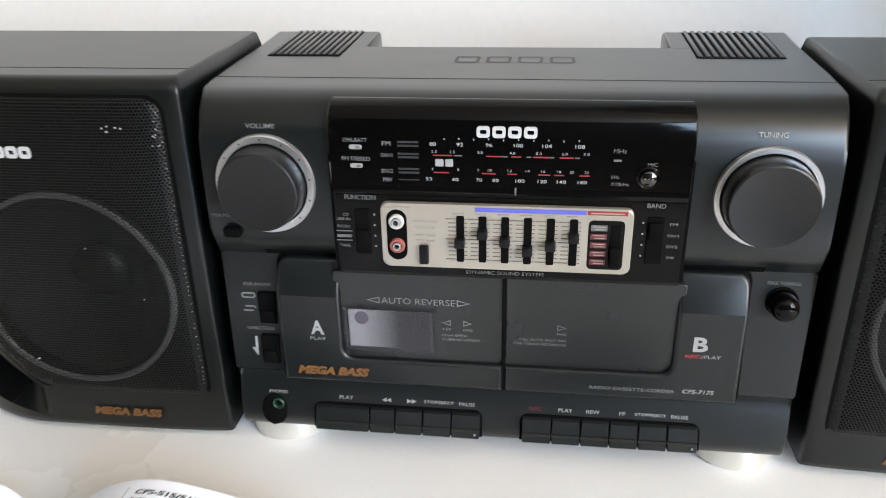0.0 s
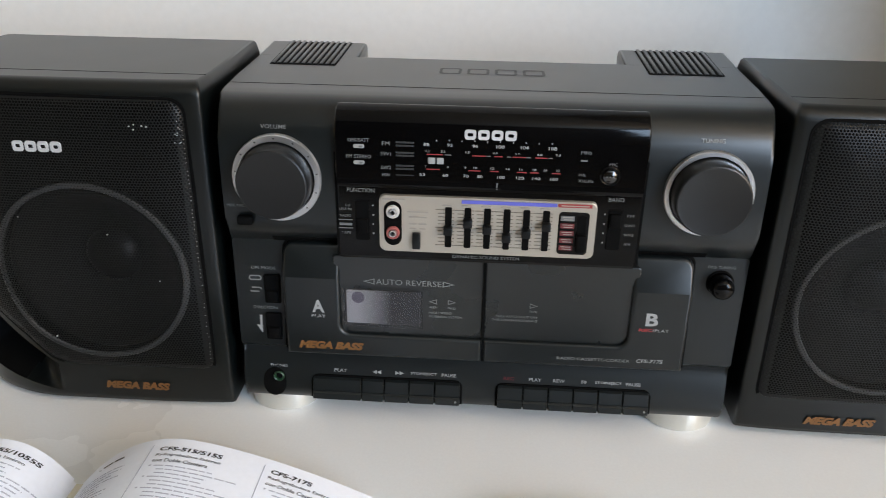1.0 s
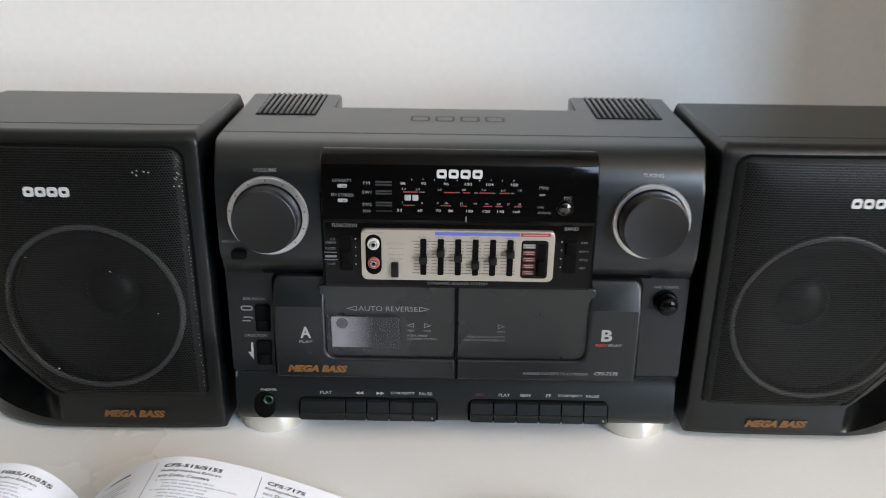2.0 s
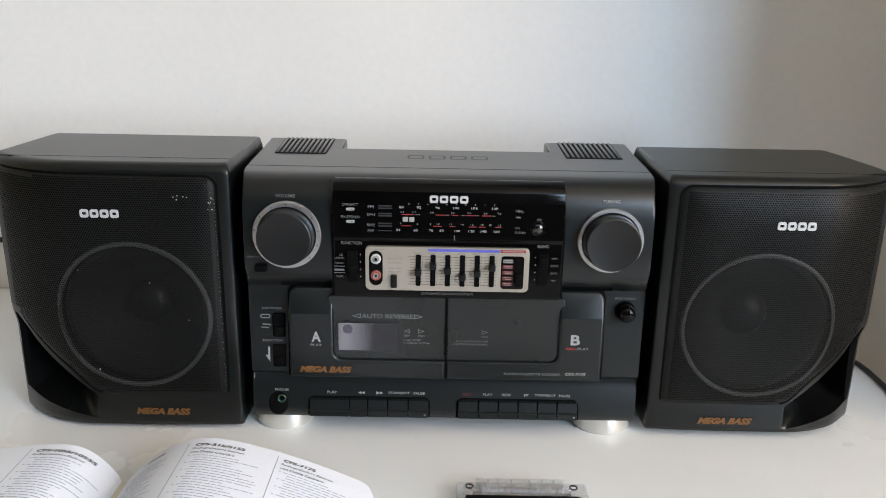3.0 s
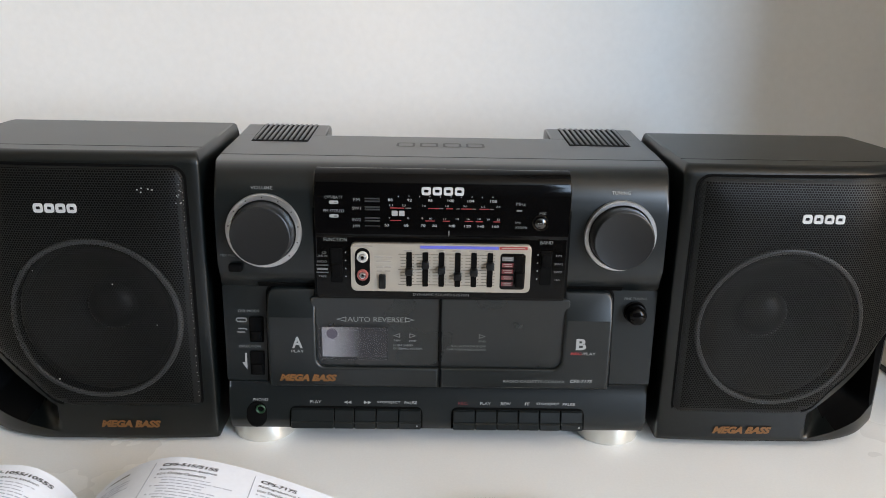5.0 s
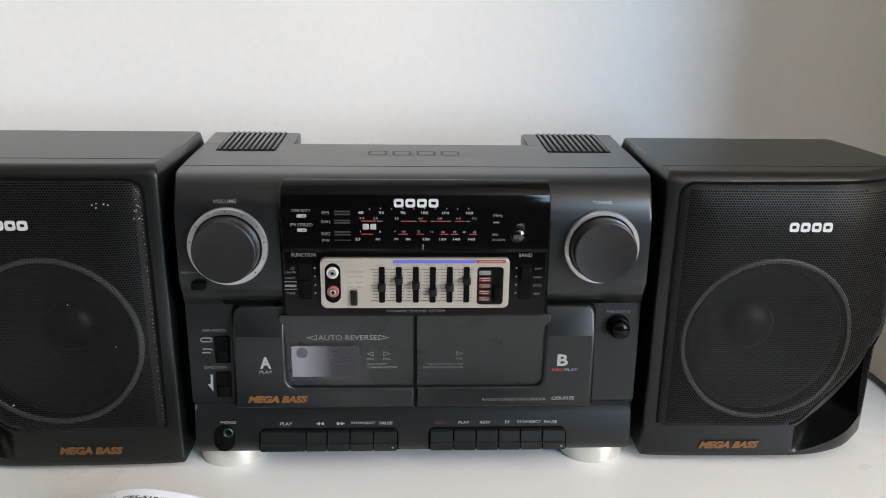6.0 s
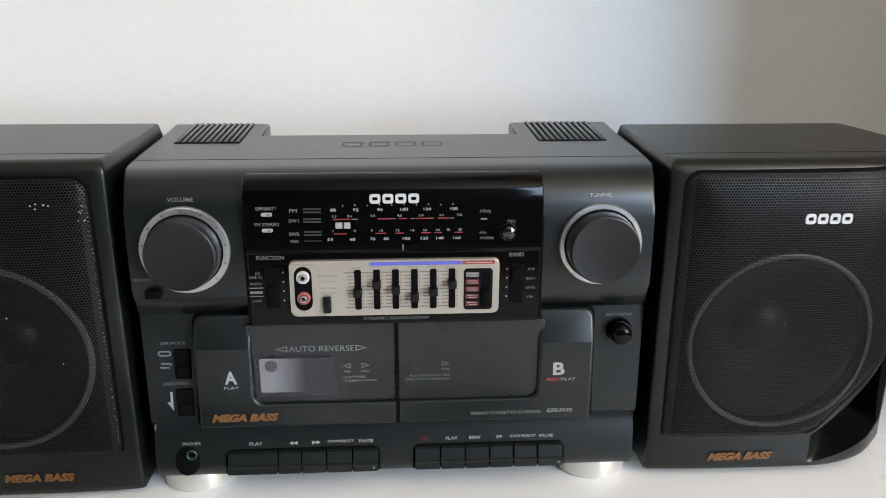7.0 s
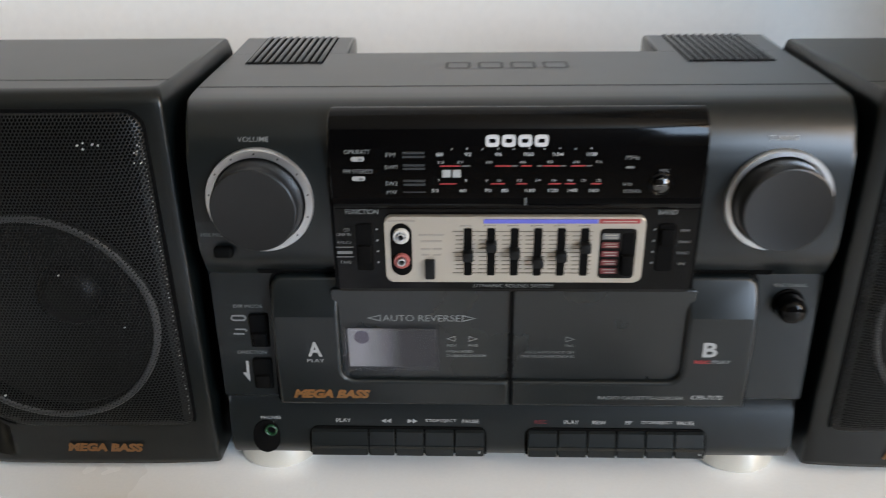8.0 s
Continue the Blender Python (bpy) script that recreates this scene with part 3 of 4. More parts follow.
# cassette doors
def eased(pts, a, b, r, n):
    """A polygon drawn out along y, the rim of its front rounded by r."""
    loop = [Vector(p) for p in pts]
    if sum(p.cross(q) for p, q in zip(loop, loop[1:] + loop[:1])) < 0:
        loop.reverse()
    inward = []
    for i, p in enumerate(loop):
        d0, d1 = (p - loop[i - 1]).normalized(), (loop[(i + 1) % len(loop)] - p).normalized()
        n0, n1 = Vector((-d0.y, d0.x)), Vector((-d1.y, d1.x))
        inward.append((n0 + n1) / (1 + n0.dot(n1)))
    bm = bmesh.new()
    rings = [[bm.verts.new((p.x, b, p.y)) for p in loop]]
    for k in range(n + 1):
        g = math.pi / 2 * k / n
        rings.append([bm.verts.new((p.x + w.x * r * (1 - math.cos(g)), a + r * (1 - math.sin(g)), p.y + w.y * r * (1 - math.cos(g)))) for p, w in zip(loop, inward)])
    for one, two in zip(rings, rings[1:]):
        for i in range(len(loop)):
            bm.faces.new((one[i], one[(i + 1) % len(loop)], two[(i + 1) % len(loop)], two[i]))
    bm.faces.new(rings[-1])
    bm.faces.new(rings[0][::-1])
    bmesh.ops.recalc_face_normals(bm, faces=bm.faces)
    return bm


def leaned(bm):
    """The top of a door leans back from a crease."""
    bmesh.ops.bisect_plane(bm, geom=list(bm.verts) + list(bm.edges) + list(bm.faces), plane_co=(0, 0, 115.7), plane_no=(0, 0, 1))
    for v in bm.verts:
        v.co.y += max(0, v.co.z - 115.7) * 0.4
    return bm


part("gap", box(-0.9, 0.9, 432.6, 441, 57.8, 131), PIT, player)
for s, x_edge in ((-1, -132.5), (1, 132.5)):
    inner, split = s * 95, s * 0.6
    pts = [(split, 57.6), (split, 74.6)] + [(inner - s * 7 * (1 - math.sin(radians(a))) + s * 0, 74.6 + 7 * (1 - math.cos(radians(a)))) for a in (0, 22, 45, 68, 90)]
    pts += [(inner, 137)] + [(x_edge - s * 7 + s * 7 * math.sin(radians(a)), 130 + 7 * math.cos(radians(a))) for a in (0, 22, 45, 68, 90)] + [(x_edge, 57.6)]
    bm = leaned(eased(pts, 430.8, 446, 2.4, 5))
    door = part("cassette_door", bm, SHELL, player, "charcoal cassette door with a smoked window", crease=24)
    bm = prism(rounded(*sorted((split, inner + s * 4)), 70, 131.4, 2, 3), 434.4, 441, "y", 0.8, 2)
    pane = part("door_window", bm, PANE, door, "smoked grey door window")
    edge = [(split, 57.8), (split, 139.2)] + [(x_edge - s * 7 + s * 9.2 * math.sin(radians(a)), 130 + 9.2 * math.cos(radians(a))) for a in (0, 18, 36, 54, 72, 90)] + [(x_edge + s * 2.2, 57.8)]
    bm = prism(edge, -0.5, 1.5, "y")
    for v in bm.verts:
        v.co.y += mid(v.co.z)
    part("gap", bm, PIT, door)
    # Black strip laid on the overhang for the shade of the slot above the door.
    part("gap", prism([(445.2, 136.6), (440.6, 141.0), (440.0, 140.4), (443.6, 136.4)], *sorted((s * 95, s * 139.5)), "x"), PIT, door)
    YP = 434.15
    if s < 0:
        word("A", -109.5, 95.4, 8, 9.4, 430.55, WHITE, door, 0.03)
        word("PLAY", -109.5, 88, 9.6, 2.2, 430.55, WHITE, door)
        word("MEGA BASS", -102, 65.6, 44.5, 6.0, 430.55, GOLD, door, 0.06, 0.3)
        word("AUTO REVERSE", -49.6, 113.6, 43, 4.0, YP, SOFT, pane)
        for tx, d in ((-76, -1), (-23.2, 1)):
            tri = bmesh.new()
            out = [(tx - 4 * d, 115.8), (tx - 4 * d, 111.4), (tx + 4 * d, 113.6)]
            inn = [(tx - 3.4 * d, 114.9), (tx - 3.4 * d, 112.3), (tx + 2 * d, 113.6)]
            a, b = [[tri.verts.new((px, YP, pz)) for px, pz in q] for q in (out, inn)]
            for i in range(3):
                tri.faces.new((a[i], a[(i + 1) % 3], b[(i + 1) % 3], b[i]))
            part("arrow_mark", tri, SOFT, pane)
        for txt, x, z, w in (("REV", -33, 96.4, 5), ("FWD", -21, 96.2, 5.4), ("HIGH SPEED", -28.6, 92.4, 15, ), ("DUBBING SYSTEM", -25, 89.6, 22)):
            word(txt, x, z, w, 1.6, YP, SOFT, pane)
        marks = ((-33.5, -1), (-21, 1))
        tape = part("loaded_cassette", box(-91, -42, 432.8, 436, 82.6, 106.8, 0.5, 1), LABEL_SHEEN, door, "cassette label behind the door window, a reflection painted across it from pale to dark")
        part("hub", lathe([(4.2, 0), (4.2, -0.3), (0, -0.4)], -83, 432.8, 102.2, 24), VIOLET, tape)
        part("window_cover", box(-93, -40, 431.6, 432.0, 80.8, 108.6, 0.15, 1), SMOKE, door)
    else:
        word("B", 109, 96.4, 8, 9.4, 430.55, WHITE, door, 0.03)
        word("REC", 105.6, 88.6, 8.6, 2.2, 430.55, RED, door, 0.04)
        word("/PLAY", 115.4, 88.6, 10.4, 2.2, 430.55, WHITE, door)
        word("RADIO CASSETTE-CORDER", 74, 64.4, 48, 2.2, 430.55, SOFT, door, 0.01)
        word("CFS-717S", 111, 65, 17.5, 2.8, 430.55, WHITE, door, 0.02, 0.2)
        word("FWD", 32.6, 96.4, 5.2, 1.6, YP, SOFT, pane)
        word("FULL AUTO SHUT OFF", 22, 92.2, 27, 1.6, YP, SOFT, pane)
        word("ONE TOUCH RECORDING", 20.4, 89.4, 30, 1.6, YP, SOFT, pane)
        marks = ((32.6, 1),)
    for tx, d in marks:
        tri = bmesh.new()
        out = [(tx - 2.6 * d, 102.6), (tx - 2.6 * d, 98.6), (tx + 2.8 * d, 100.6)]
        inn = [(tx - 2.1 * d, 101.7), (tx - 2.1 * d, 99.5), (tx + 1.4 * d, 100.6)]
        a, b = [[tri.verts.new((px, YP, pz)) for px, pz in q] for q in (out, inn)]
        for i in range(3):
            tri.faces.new((a[i], a[(i + 1) % 3], b[(i + 1) % 3], b[i]))
        part("arrow_mark", tri, GREY, pane)

# key row
SL = 11 / 37
for cuts in ((-118, -83.4, -67.4, -50, -32, -14), (11.4, 29.4, 46.8, 64, 81, 98, 116)):
    x0, x1 = cuts[0], cuts[-1]
    rim = [(x0 - 1.2, 19.2)] + arc(x0 + 3.8, 30.6, 5, 180, 90, 4) + arc(x1 - 3.8, 30.6, 5, 90, 0, 4) + [(x1 + 1.2, 19.2)]
    bm = prism(rim, 0, 4, "y")
    for v in bm.verts:
        v.co.y += low(v.co.z) - 1.0
    well = part("key_well", bm, PIT, player, "black recess round the keys")
    for a, b in zip(cuts, cuts[1:]):
        prof = [(low(35) - 1.6, 34.6), (low(35) - 3.4, 33.6), (low(26) - 3.8, 26), (low(24.4) - 3.0, 24.8), (low(24) - 4.6, 24), (low(19.6) - 4.2, 19.8), (low(19) - 1, 19.3)]
        part("key", prism(prof, a + 0.35, b - 0.35, "x", 0.5, 1, both=True), SHELL, well)
    bar((cuts[0] + x1) / 2 + (x1 - x0) / 2 - 3.2, 22.4, 1.2, 1.2, low(22.4) - 4.8, WHITE, well, name="dot")
for txt, x, w in (("PLAY", -98.6, 9), ("STOP/EJECT", -40, 18.5), ("PAUSE", -22.4, 10), ("PLAY", 37.6, 8.6), ("REW", 54, 8), ("FF", 71.4, 3.8), ("STOP/EJECT", 88, 18.5), ("PAUSE", 105, 10)):
    word(txt, x, 38.9, w, 2.2, low(38.9) - 0.25, WHITE, player, 0.015, slope=SL)
word("REC", 19.4, 38.9, 7.4, 2.2, low(38.9) - 0.25, LABEL_RED, player, 0.02, slope=SL)
for x, d in ((-73, -1), (-57, 1)):
    tri = bmesh.new()
    for k in (0, 1):
        tx = x + (k - 0.5) * 3.0
        tri.faces.new([tri.verts.new((px, low(pz) - 0.3, pz)) for px, pz in ((tx - 1.5 * d, 40.1), (tx - 1.5 * d, 37.5), (tx + 1.5 * d, 38.8))])
    part("arrow_mark", tri, WHITE, player)
word("PHONES", -142.5, 40.2, 12, 1.9, low(40.2) - 0.25, WHITE, player, slope=SL)
hole = rounded(-153.6, -137.4, 18.6, 38.6, 8, 8)
bm = prism(hole, -0.8, 1.2, "y", 0.5, 2)
for v in bm.verts:
    v.co.y += low(v.co.z)
jackwell = part("headphone_jack", bm, PIT, player, "black recess with a green-ringed headphone jack")
part("jack_ring", lathe([(3.8, 0.4), (3.8, -0.6), (3.3, -1.0), (2.7, -0.6), (2.4, 0.8), (2.4, 2.0)], -142.2, 438.2, 33.6, 32), GREEN, jackwell)
for x in (-145, 143.5):
    part("foot", lathe([(0, 0), (24.5, 0), (25.8, 1.2), (26, 11), (24.5, 16.4)], x, 468.5, 0, 56, "z"), FOOT, player, "round silver foot")


# ---- loudspeakers ----
def front(u):
    """The baffle's plan: y at a distance u from the middle of the set."""
    if u < 300:
        return 440 + 3.0 * ((300 - u) / 120) ** 4
    return 440 + 36 * ((u - 300) / 80) ** 2.1


def ease(a, b, v):
    t = max(0.0, min(1.0, (v - a) / (b - a)))
    return t * t * (3 - 2 * t)


def port_top(u):
    """The upper edge of the bass port, a slant that climbs to the outer side."""
    return 34 if u < 300 else 34 + 0.86 * (min(u, 373) - 300)


def port_lip(u):
    """The lower edge of the bass port."""
    return 10.5 + 0.2 * max(0, u - 300)


def cut(u):
    """The height of the grille's lower edge, which climbs over the port."""
    return 33 + (port_top(u) + 8 - 33) * ease(276, 318, u)


def dent(u, z, under):
    """How far the baffle falls back: the port's scoop and the woofer's hole."""
    d = 34 * (1 - ease(60, 63, math.hypot(u - 262, z - 110)))
    lip, top = port_lip(u), port_top(u)
    if under and u > 300 and z > lip:
        d = max(d, 75 * ((z - lip) / (top - lip)) ** 0.45 * ease(296, 334, u) * (1 - ease(368, 374, u)))
    return d


def loudspeaker(s, H, stretch, waist, label):
    sp = thing("loudspeaker", (s * 280, 520, 0), label, "speaker", "pair of loudspeakers")

    def out(u):
        return s * (u + stretch * (u - 180) / 200)
    taper = 0.0 if s < 0 else 6.0
    plan = [(184, 594), (180, 510), (178.4, 470)]
    plan += [(178.4 + 2.8 * (1 - math.cos(radians(a))), 445.9 - 2.8 * math.sin(radians(a))) for a in (0, 22, 45, 68)]
    us = [184.6, 187.2] + [190 + i * 2.6 for i in range(70)]
    plan += [(u, front(u)) for u in us] + [(373, front(373)), (377, front(377)), (379.6, front(379.6)), (381.4, 482), (381.6, 500), (381.4 - taper * 0.4, 560), (381.2 - taper * 0.8, 590), (379.6 - taper, 594)]
    low_n, high_n, base = 22, 64, 4.5 if s < 0 else 7.5
    R = 9
    top_rings = [H - R + R * math.sin(radians(a)) for a in (8, 22, 36, 50, 64, 78, 90)]
    bm = bmesh.new()
    rings = []
    for k in range(low_n + 1 + high_n + len(top_rings)):
        ring = []
        for u, y in plan:
            T = port_top(u) if y < 500 else 95
            if k <= low_n:
                lip = port_lip(min(u, 373))
                z = base + (lip - base) * k / 5 if k <= 5 else lip + (T - 0.4 - lip) * (k - 5) / (low_n - 5)
            elif k <= low_n + high_n:
                z = T + (H - R - T) * (k - low_n - 1) / (high_n - 1)
            else:
                z = top_rings[k - low_n - high_n - 1]
            if y > 540 and z > H - R:
                z = H - (H - z) * 0.25
            d = dent(u, z, k <= low_n) if 190 <= u <= 379.7 and y < 481 else 0
            pull = R - math.sqrt(max(0, R * R - max(0, z - (H - R)) ** 2))
            px = math.copysign(min(abs(280 - u) / 60, 1), 280 - u) * pull * 0.5
            py = pull * (min(abs(520 - y) / 50, 1) if y < 520 else -0.35 * min((y - 520) / 50, 1))
            if y < 500:
                py += 1.2 * max(0, base + 3 - z) / 3
            if u > 340:
                px -= waist * (1 - ease(84, 100, z)) * ease(345, 379, u)
            ring.append(bm.verts.new((out(u + px - 0.3 * d * ease(330, 378, u)), y + d + py, z)))
        rings.append(ring)
    n = len(plan)
    for k, (a, b) in enumerate(zip(rings, rings[1:])):
        for i in range(n):
            f = bm.faces.new((a[i], a[(i + 1) % n], b[(i + 1) % n], b[i]))
            u, y = plan[i]
            m = f.calc_center_median()
            # Port scoop and the baffle behind the mesh get near-black for their shade.
            inside = y < 478 and 304 + 1.3 * (low_n - k) < u < 374 and 5 <= k <= low_n
            f.material_index = int(inside or (193 < u < 372 and y < 481 and cut(u) + 3 < m.z < H - 13))
    bm.faces.new(rings[0][::-1])
    bm.faces.new(rings[-1])
    cab = part("cabinet", bm, CABINET, sp, crease=48)
    cab.data.materials.append(PIT)
    part("seam", box(out(182), out(376), 466.6, 467.4, H - 0.6, H + 0.12), PIT, cab)
    for fu, fy in ((205, 470), (350, 490), (205, 570), (350, 570)):
        part("rubber_foot", lathe([(0, 0), (7, 0), (7.5, 1), (7, base + 1)], out(fu), fy, 0, 20, "z"), RUBBER, sp)
    # grille
    outline = [(283, 34), (195.5, 34)] + [(189 + 7 * (1 - math.cos(radians(a))), 41 - 7 * math.sin(radians(a))) for a in (60, 30, 0)]
    zt = H - (10.2 if s < 0 else 7.7)
    outline += [(189, 41 + k * (zt - 51) / 14) for k in range(1, 14)]
    outline += [(199 - 10 * math.cos(radians(a)), zt - 10 + 10 * math.sin(radians(a))) for a in (0, 18, 36, 54, 72, 90)]
    outline += [(199.5 + k * 11.5, zt + 1.5 * (k / 15) ** 2) for k in range(1, 15)]
    outline += [(370 + 12 * math.sin(radians(a)), zt - 10 + 12 * math.cos(radians(a))) for a in (10, 30, 50, 70, 90)]
    outline += [(382, zt - 12 - k * (zt - 12 - 104) / 8) for k in range(1, 9)]
    outline += [(382 - k * 4.0, cut(382 - k * 4.0)) for k in range(0, 25)]
    c = Vector((285, 125))
    bm = bmesh.new()
    rings = []
    steps = ((1.0, 2.0), (0.997, 0.0), (0.988, -1.4), (0.97, -2.6), (0.94, -3.9), (0.88, -5.2), (0.8, -6.3), (0.7, -7), (0.58, -7), (0.45, -7), (0.3, -7), (0.15, -7))

    def lift_at(u, z):
        """How far the domed grille stands off the baffle."""
        f = max(abs(u - 285) / 96, (z - 125) / (zt - 125), (125 - z) / 91)
        for (f1, l1), (f0, l0) in zip(steps, steps[1:]):
            if f >= f0:
                return l0 + (l1 - l0) * min(1, (f - f0) / (f1 - f0))
        return -7.0
    for f, lift in steps:
        ring = []
        for p in outline:
            q = c + (Vector(p) - c) * f
            u = min(q.x, 380)
            ring.append(bm.verts.new((out(q.x - 1.5 * ease(360, 382, q.x)), front(u) + lift, q.y)))
        rings.append(ring)
    n = len(outline)
    for k, (a, b) in enumerate(zip(rings, rings[1:])):
        for i in range(n):
            bm.faces.new((a[i], a[(i + 1) % n], b[(i + 1) % n], b[i])).material_index = int(k < 1)
    hub = bm.verts.new((out(c.x), front(c.x) - 7, c.y))
    for i in range(n):
        bm.faces.new((rings[-1][i], rings[-1][(i + 1) % n], hub))
    grille = part("grille", bm, MESH, sp, "black perforated metal grille", crease=60)
    grille.data.materials.append(RIM)
    bm = bmesh.new()
    rings = []
    for w, lift in ((1.9, 0.5), (1.7, -0.5), (-0.4, -0.5), (-0.6, 0.5)):
        ring = []
        for p in outline:
            q = c + (Vector(p) - c) * (1 + w / (Vector(p) - c).length)
            ring.append(bm.verts.new((out(q.x - 1.5 * ease(360, 382, q.x)), front(min(q.x, 380)) + lift, q.y)))
        rings.append(ring)
    for a, b in zip(rings, rings[1:]):
        for i in range(n):
            if min(outline[i][1], outline[(i + 1) % n][1]) > 36 and outline[i][0] < 372:
                bm.faces.new((a[i], a[(i + 1) % n], b[(i + 1) % n], b[i]))
    bmesh.ops.delete(bm, geom=[v for v in bm.verts if not v.link_faces], context="VERTS")
    part("gap", bm, PIT, grille)
    bm = bmesh.new()
    rings = []
    for r, lift in ((65.4, 0.4), (64.6, -0.9), (63.2, -1.3), (61.8, -0.9), (61.0, 0.4)):
        ring = []
        for k in range(96):
            u, z = 262.5 + r * math.cos(k * math.pi / 48), 110 + r * math.sin(k * math.pi / 48)
            ring.append(bm.verts.new((s * u, front(u) + lift_at(u, z) + lift, z)))
        rings.append(ring)
    for a, b in zip(rings, rings[1:]):
        for i in range(96):
            bm.faces.new((a[i], a[(i + 1) % 96], b[(i + 1) % 96], b[i]))
    part("grille_ring", bm, MESH_RING, grille, "raised grey ring pressed into the grille")
    if s < 0:
        rnd = random.Random(21)
        bm = bmesh.new()
        spots = [(190.3 + rnd.uniform(-0.2, 0.3), 44 + k * 2.9 + rnd.uniform(-0.4, 0.4), rnd.uniform(0.25, 0.42)) for k in range(58) if rnd.random() < 0.8]
        spots += [(191.5 + rnd.uniform(0, 3.5), 207 + rnd.uniform(-6, 9), rnd.uniform(0.3, 0.6)) for k in range(10)]
        spots += [(200 + rnd.uniform(0, 26), 212 + rnd.uniform(-2.5, 2.5), rnd.uniform(0.3, 0.7)) for k in range(5)]
        spots += [(244, 140, 0.6), (291, 61, 0.8), (215, 107, 0.5), (300, 150, 0.4)]
        for u, z, r in spots:
            rise = 0.3 - lift_at(u, z)
            bmesh.ops.create_icosphere(bm, subdivisions=1, radius=r, matrix=Matrix.Translation((out(u), front(u) - rise, z)))
        part("worn_spots", bm, CHROME, grille, "bare metal specks where the paint has worn off")["kind"] = "stuff"
    sx = s * 282
    badge(sx, 198.4, 32.5, 7, front(284) - 7.4, BADGE, grille)
    woofer = part("woofer", lathe([(62, 2), (60, -0.5), (56, -1), (52, 2), (50, 6), (22, 26), (18, 27)], s * 262, 442, 110, 56), CONE, sp, "dark paper woofer cone")
    part("dust_cap", lathe([(20, 24), (17, 19.5), (11, 16.4), (5, 15.2), (0, 15)], s * 262, 442, 110, 40), CAP, woofer)
    word("MEGA BASS", s * 247, 18.4, 48, 7.0, 439.3, GOLD, cab, 0.06, 0.3, slope=-0.12)
    return sp


loudspeaker(-1, 238.7, 8, 2.5, "dark charcoal loudspeaker with scuffed perforated grille and corner bass port")
loudspeaker(1, 235.7, -2, 4.5, "dark charcoal loudspeaker with perforated grille, its power cord behind it")

# ---- cords ----
cord = thing("power_cord", (452, 560, 0), "thin black cord lying along the desk edge", "cable")
part("cord", tube([(395, 640, 4), (430, 628, 4), (445, 606, 3.6), (449, 586, 3.2), (448.6, 560, 3), (447, 520, 3), (449, 470, 3)], 2.6), RUBBER, cord)
wire = thing("wall_wire", (-600, 796, 67), "thin black wire running along the wall", "cable")
part("wire", tube([(-1000, 796, 69), (-700, 796.4, 67.5), (-560, 796, 67), (-380, 796.4, 66)], 3.6), RUBBER, wire)


# ---- open catalogue ----
def page_right(x):
    """Height of the right-hand page: it climbs out of the fold and sinks to the outer edge."""
    t = max(0.0, min(1.0, (x + 247) / 193))
    return 4 + 41 * (1 - (1 - min(1, t / 0.36)) ** 2.1) * (1 - 0.985 * max(0, (t - 0.36) / 0.64) ** 1.45)


def page_left(x):
    t = max(0.0, min(1.0, (-248 - x) / 182))
    return 4 + 33.5 * (1 - (1 - min(1, t / 0.26)) ** 2.6) * (1 - max(0, (t - 0.26) / 0.74) ** 1.7)


FAR = 350
book = thing("open_catalogue", (-240, 250, 0), "open printed catalogue with curled white pages lying on the desk", "catalogue")


def sheet(x0, x1, height, y0, y1, drop=0.0, n=60, corner=12):
    bm = bmesh.new()
    rows = []
    for k in range(n + 1):
        x = x0 + (x1 - x0) * k / n
        far = y1
        d = abs(x - x1)
        if d < corner:
            far = y1 - (corner - math.sqrt(max(0, corner ** 2 - (corner - d) ** 2)))
        z = height(x) - drop
        rows.append([bm.verts.new((x, y, max(z + o, 0.3))) for y, o in ((y0, 0), (far, 0), (far, -0.5), (y0, -0.5))])
    for a, b in zip(rows, rows[1:]):
        for i in range(4):
            bm.faces.new((a[i], b[i], b[(i + 1) % 4], a[(i + 1) % 4]))
    bm.faces.new(rows[0][::-1])
    bm.faces.new(rows[-1])
    return bm


part("spine", prism([(-256, 0.3), (-240, 0.3), (-241, 9), (-246, 6), (-250, 6), (-254, 9)], 141, FAR - 1, "y"), OLD_PAPER, book)
right_page = part("right_page", sheet(-246, -54, page_right, 140, FAR), PAPER, book)
left_page = part("left_page", sheet(-251, -430, page_left, 140, FAR), PAPER, book)
for k in range(1, 6):
    part("page_below", sheet(-245, -55 - k * 0.6, page_right, 140.5, FAR - 0.6 * k, 0.9 * k, 40), OLD_PAPER if k > 2 else PAPER, book)
    part("page_below", sheet(-248, -429 + k, page_left, 140.5, FAR - 0.6 * k, 0.9 * k, 40), OLD_PAPER if k > 2 else PAPER, book)


def printed(body, x, y, w, h, height, mat, parent, heavy=0.0, lean=0.0):
    """A line of type on a curled page, from x on, its foot at y."""
    bm = glyphs(body, heavy, lean)
    bmesh.ops.subdivide_edges(bm, edges=[e for e in bm.edges if e.calc_length() > 0.05], cuts=1)
    for v in bm.verts:
        px = x + v.co.x * w
        v.co = (px, y + v.co.y * h, height(px) + 0.35)
    return part("lettering", bm, mat, parent)


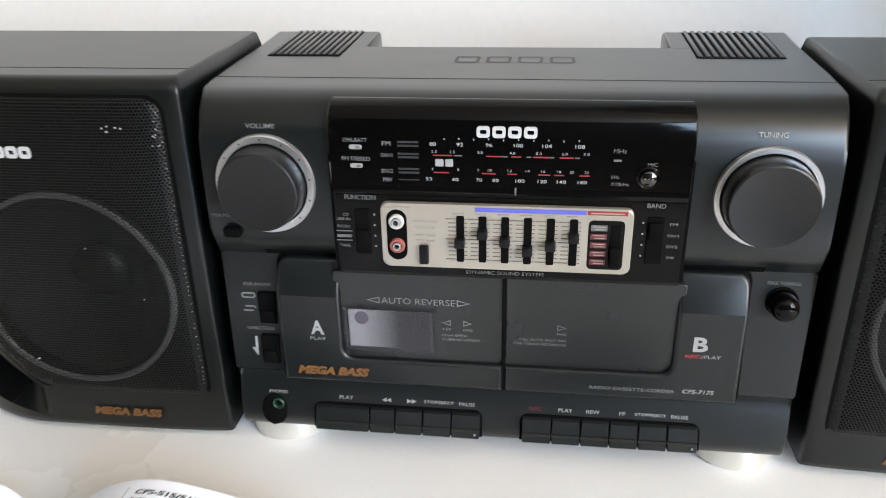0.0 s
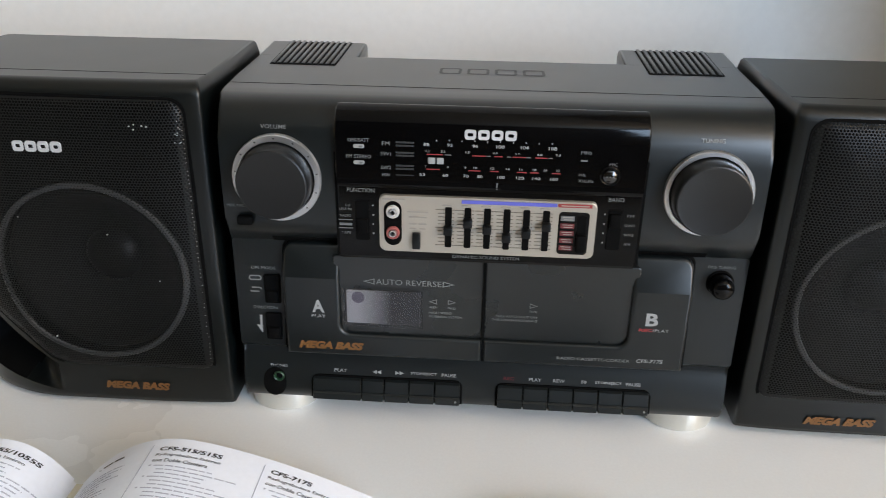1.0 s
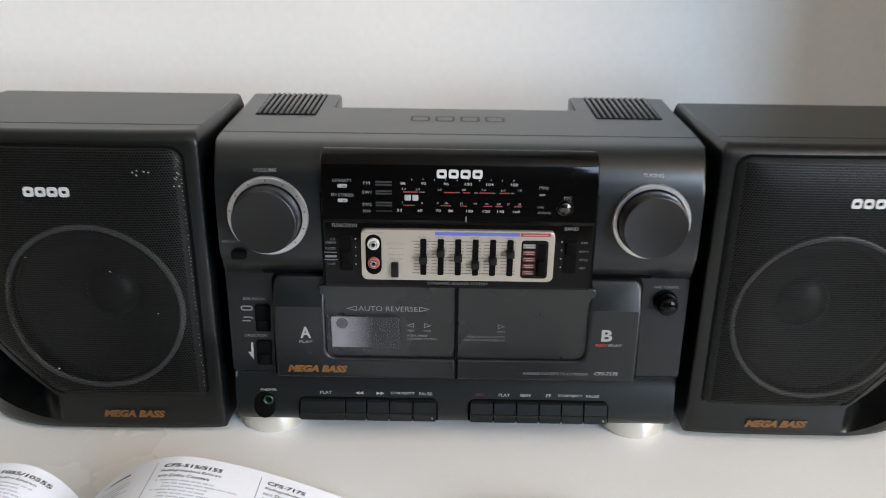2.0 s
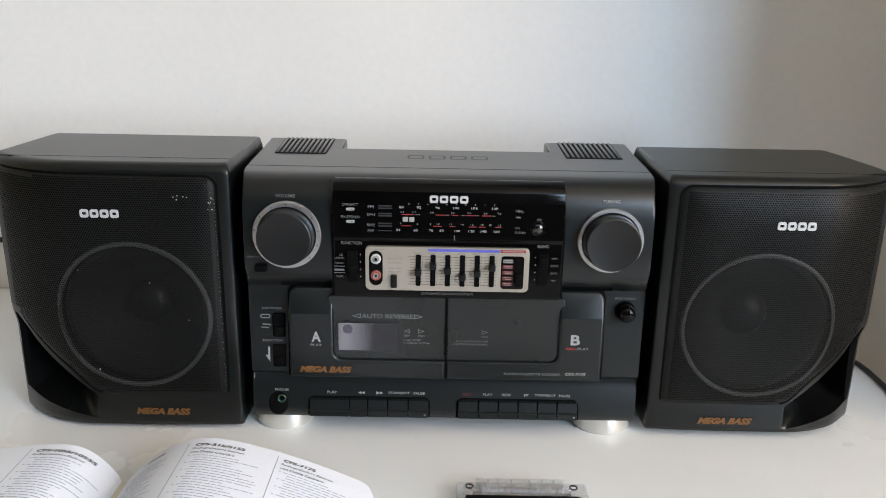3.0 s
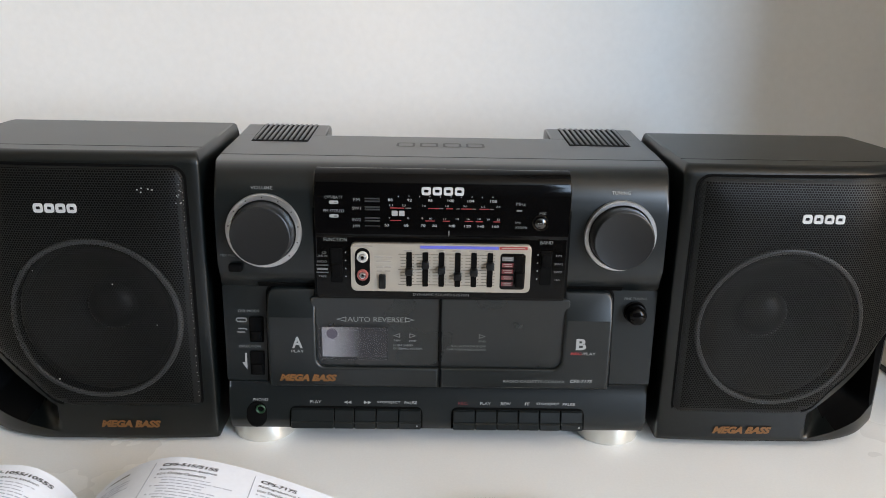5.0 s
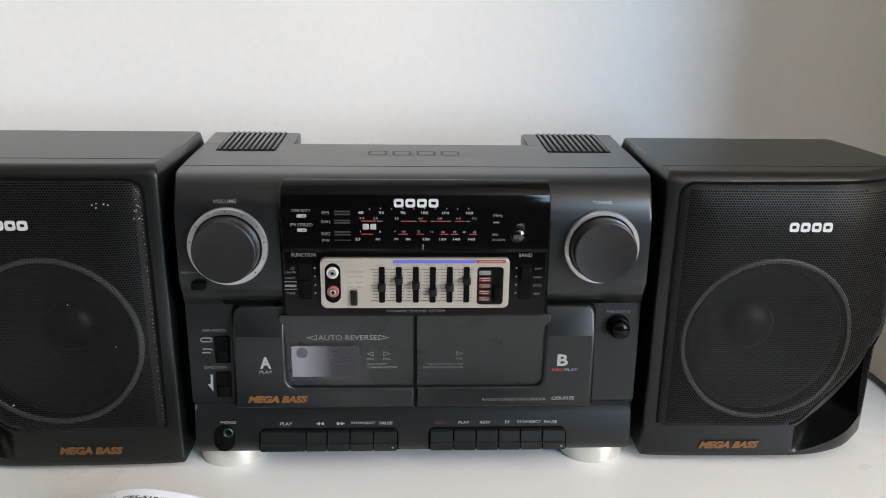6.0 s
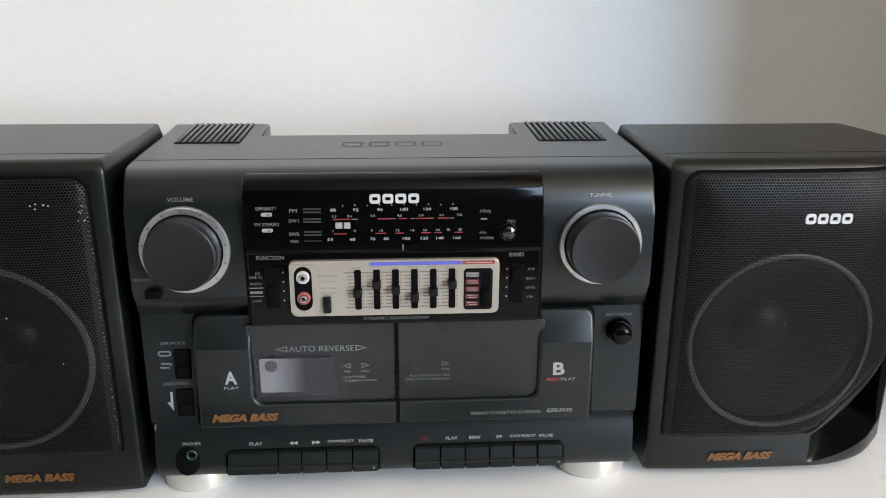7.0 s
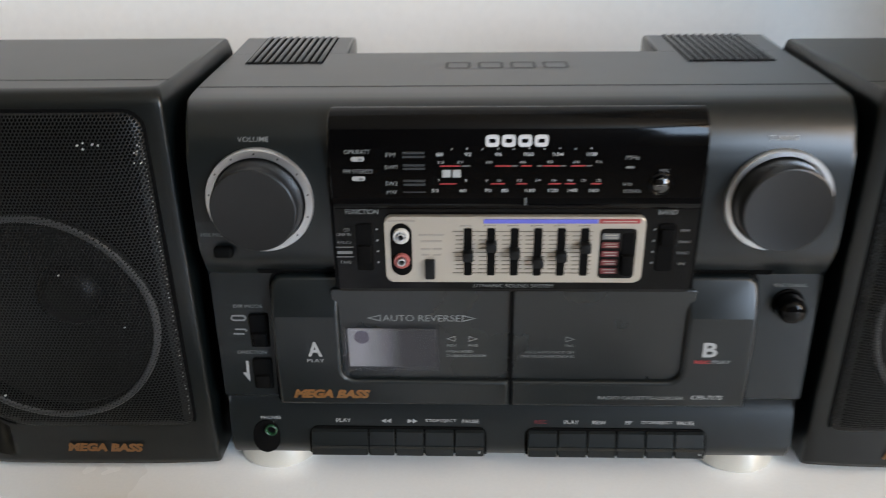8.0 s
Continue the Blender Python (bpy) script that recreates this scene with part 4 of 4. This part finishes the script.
def text_lines(x0, y0, w, rows, height, parent, seed, gap=3.1, thick=0.85, ink=None):
    """Lines of small type, too small to read: uneven plain bars."""
    rnd = random.Random(seed)
    bm = bmesh.new()
    for k in range(rows):
        y = y0 - k * gap
        x = x0 + (0 if k % 3 == 0 else 2.5)
        end = x0 + w * rnd.uniform(0.55, 1.0)
        if k % 3 == 0:
            q = [bm.verts.new((px, py, height(px) + 0.35)) for px, py in ((x - 3, y), (x - 1.8, y), (x - 1.8, y + 1.2), (x - 3, y + 1.2))]
            bm.faces.new(q)
        while x < end:
            step = min(rnd.uniform(3, 8), end - x)
            xs = [x, x + step / 2, x + step]
            lo = [bm.verts.new((px, y, height(px) + 0.35)) for px in xs]
            hi = [bm.verts.new((px, y + thick, height(px) + 0.35)) for px in xs]
            for i in (0, 1):
                bm.faces.new((lo[i], lo[i + 1], hi[i + 1], hi[i]))
            x += step + 0.9
    part("text_block", bm, ink or PALE_INK, parent)


for title, x, w, page, leaf, second in (("CFS-515/515S", -187, 37, page_right, right_page, True), ("CFS-717S", -121.5, 24, page_right, right_page, True),
                                        ("CFS-1055/1055S", -307, 44, page_left, left_page, False)):
    printed(title, x, 338.6, w, 3.5, page, INK, leaf, 0.03, 0.1)
    printed("Radiograbadora Estéreo", x - 0.6, 333.4, 38, 2.9, page, INK, leaf, 0.008, 0.12)
    if second:
        printed("con Doble Casetera", x - 0.6, 328.8, 32, 2.8, page, INK, leaf, 0.008, 0.12)
text_lines(-185, 325, 52, 52, page_right, right_page, 3)
text_lines(-119, 325, 50, 52, page_right, right_page, 4)
text_lines(-224, 339, 17, 1, page_right, right_page, 5, 5, 1.7, INK)
text_lines(-236, 330, 34, 48, page_right, right_page, 6)
for x in (-192.5, -126):
    bm = bmesh.new()
    bm.faces.new([bm.verts.new((x + dx, y, page_right(x) + 0.4)) for dx, y in ((-0.3, 150), (0.3, 150), (0.3, 344), (-0.3, 344))])
    part("column_rule", bm, PALE_INK, right_page)
text_lines(-305, 330, 50, 52, page_left, left_page, 7)
text_lines(-400, 338, 60, 1, page_left, left_page, 8, 5, 2.6, INK)
text_lines(-400, 330, 62, 52, page_left, left_page, 9)
bm = bmesh.new()
bm.faces.new([bm.verts.new((-312 + dx, y, page_left(-312) + 0.4)) for dx, y in ((-0.3, 150), (0.3, 150), (0.3, 344), (-0.3, 344))])
part("column_rule", bm, PALE_INK, left_page)

# ---- cassette on the desk ----
tape = thing("audio_cassette", (59, 320, 0), "clear-shelled audio cassette with a dark label lying on the desk", "cassette")
part("shell", prism(rounded(9.5, 109.5, 287, 351, 2.5, 3), 10.2, 1.6, "z", 0.6, 1, both=True), CLEAR, tape)
part("head_block", prism([(25, 354), (94, 354), (91, 338), (28, 338)], 12, 0, "z", 0.8, 1, both=True), CLEAR, tape)
part("label", prism(rounded(16, 103, 296, 333, 1.5, 2), 10.5, 10.25, "z"), SATIN, tape)
part("tape_window", prism(rounded(38, 80, 308, 318, 2, 3), 10.8, 10.5, "z"), PANE, tape)
for x in (39, 81):
    part("reel", lathe([(17, 2.5), (17, 7.5), (6, 7.6), (6, 2.5)], x, 315, 0, 32, "z"), RUBBER, tape)
    part("hub", lathe([(5.6, 2), (5.6, 10.9), (4.6, 10.9), (4.6, 2)], x, 313, 0, 24, "z"), WHITE, tape)
for x, y in ((19.5, 344.5), (99.5, 344.5), (14, 291), (105, 291)):
    part("screw_hole", lathe([(3.3, 10.2), (3.3, 10.9), (2.2, 10.9), (2.2, 10.2)], x, y, 0, 20, "z"), INK, tape)
part("pad_spring", box(46, 72, 346, 346.8, 3, 9), CHROME, tape)
part("felt_pad", box(56, 62, 346.8, 349.5, 3.5, 8.5, 0.5, 1), OLD_PAPER, tape)
for x in (34, 42, 52, 66, 76, 85):
    part("moulded_rib", box(x - 0.7, x + 0.7, 340, 352.6, 1.5, 12.15, 0.3, 1), CLEAR, tape)
part("tape_ribbon", box(22, 97, 338.2, 338.6, 2.5, 9.4), RUBBER, tape)
for x in (23, 96):
    part("capstan_hole", lathe([(2.4, 10.2), (2.4, 11.0), (1.6, 11.0), (1.6, 10.2)], x, 340.5, 0, 18, "z"), CLEAR, tape)
part("guide_rollers", lathe([(2.6, 2), (2.6, 9.6), (0, 9.8)], 30, 347.5, 0, 16, "z"), WHITE, tape)
part("guide_rollers", lathe([(2.6, 2), (2.6, 9.6), (0, 9.8)], 89, 347.5, 0, 16, "z"), WHITE, tape)
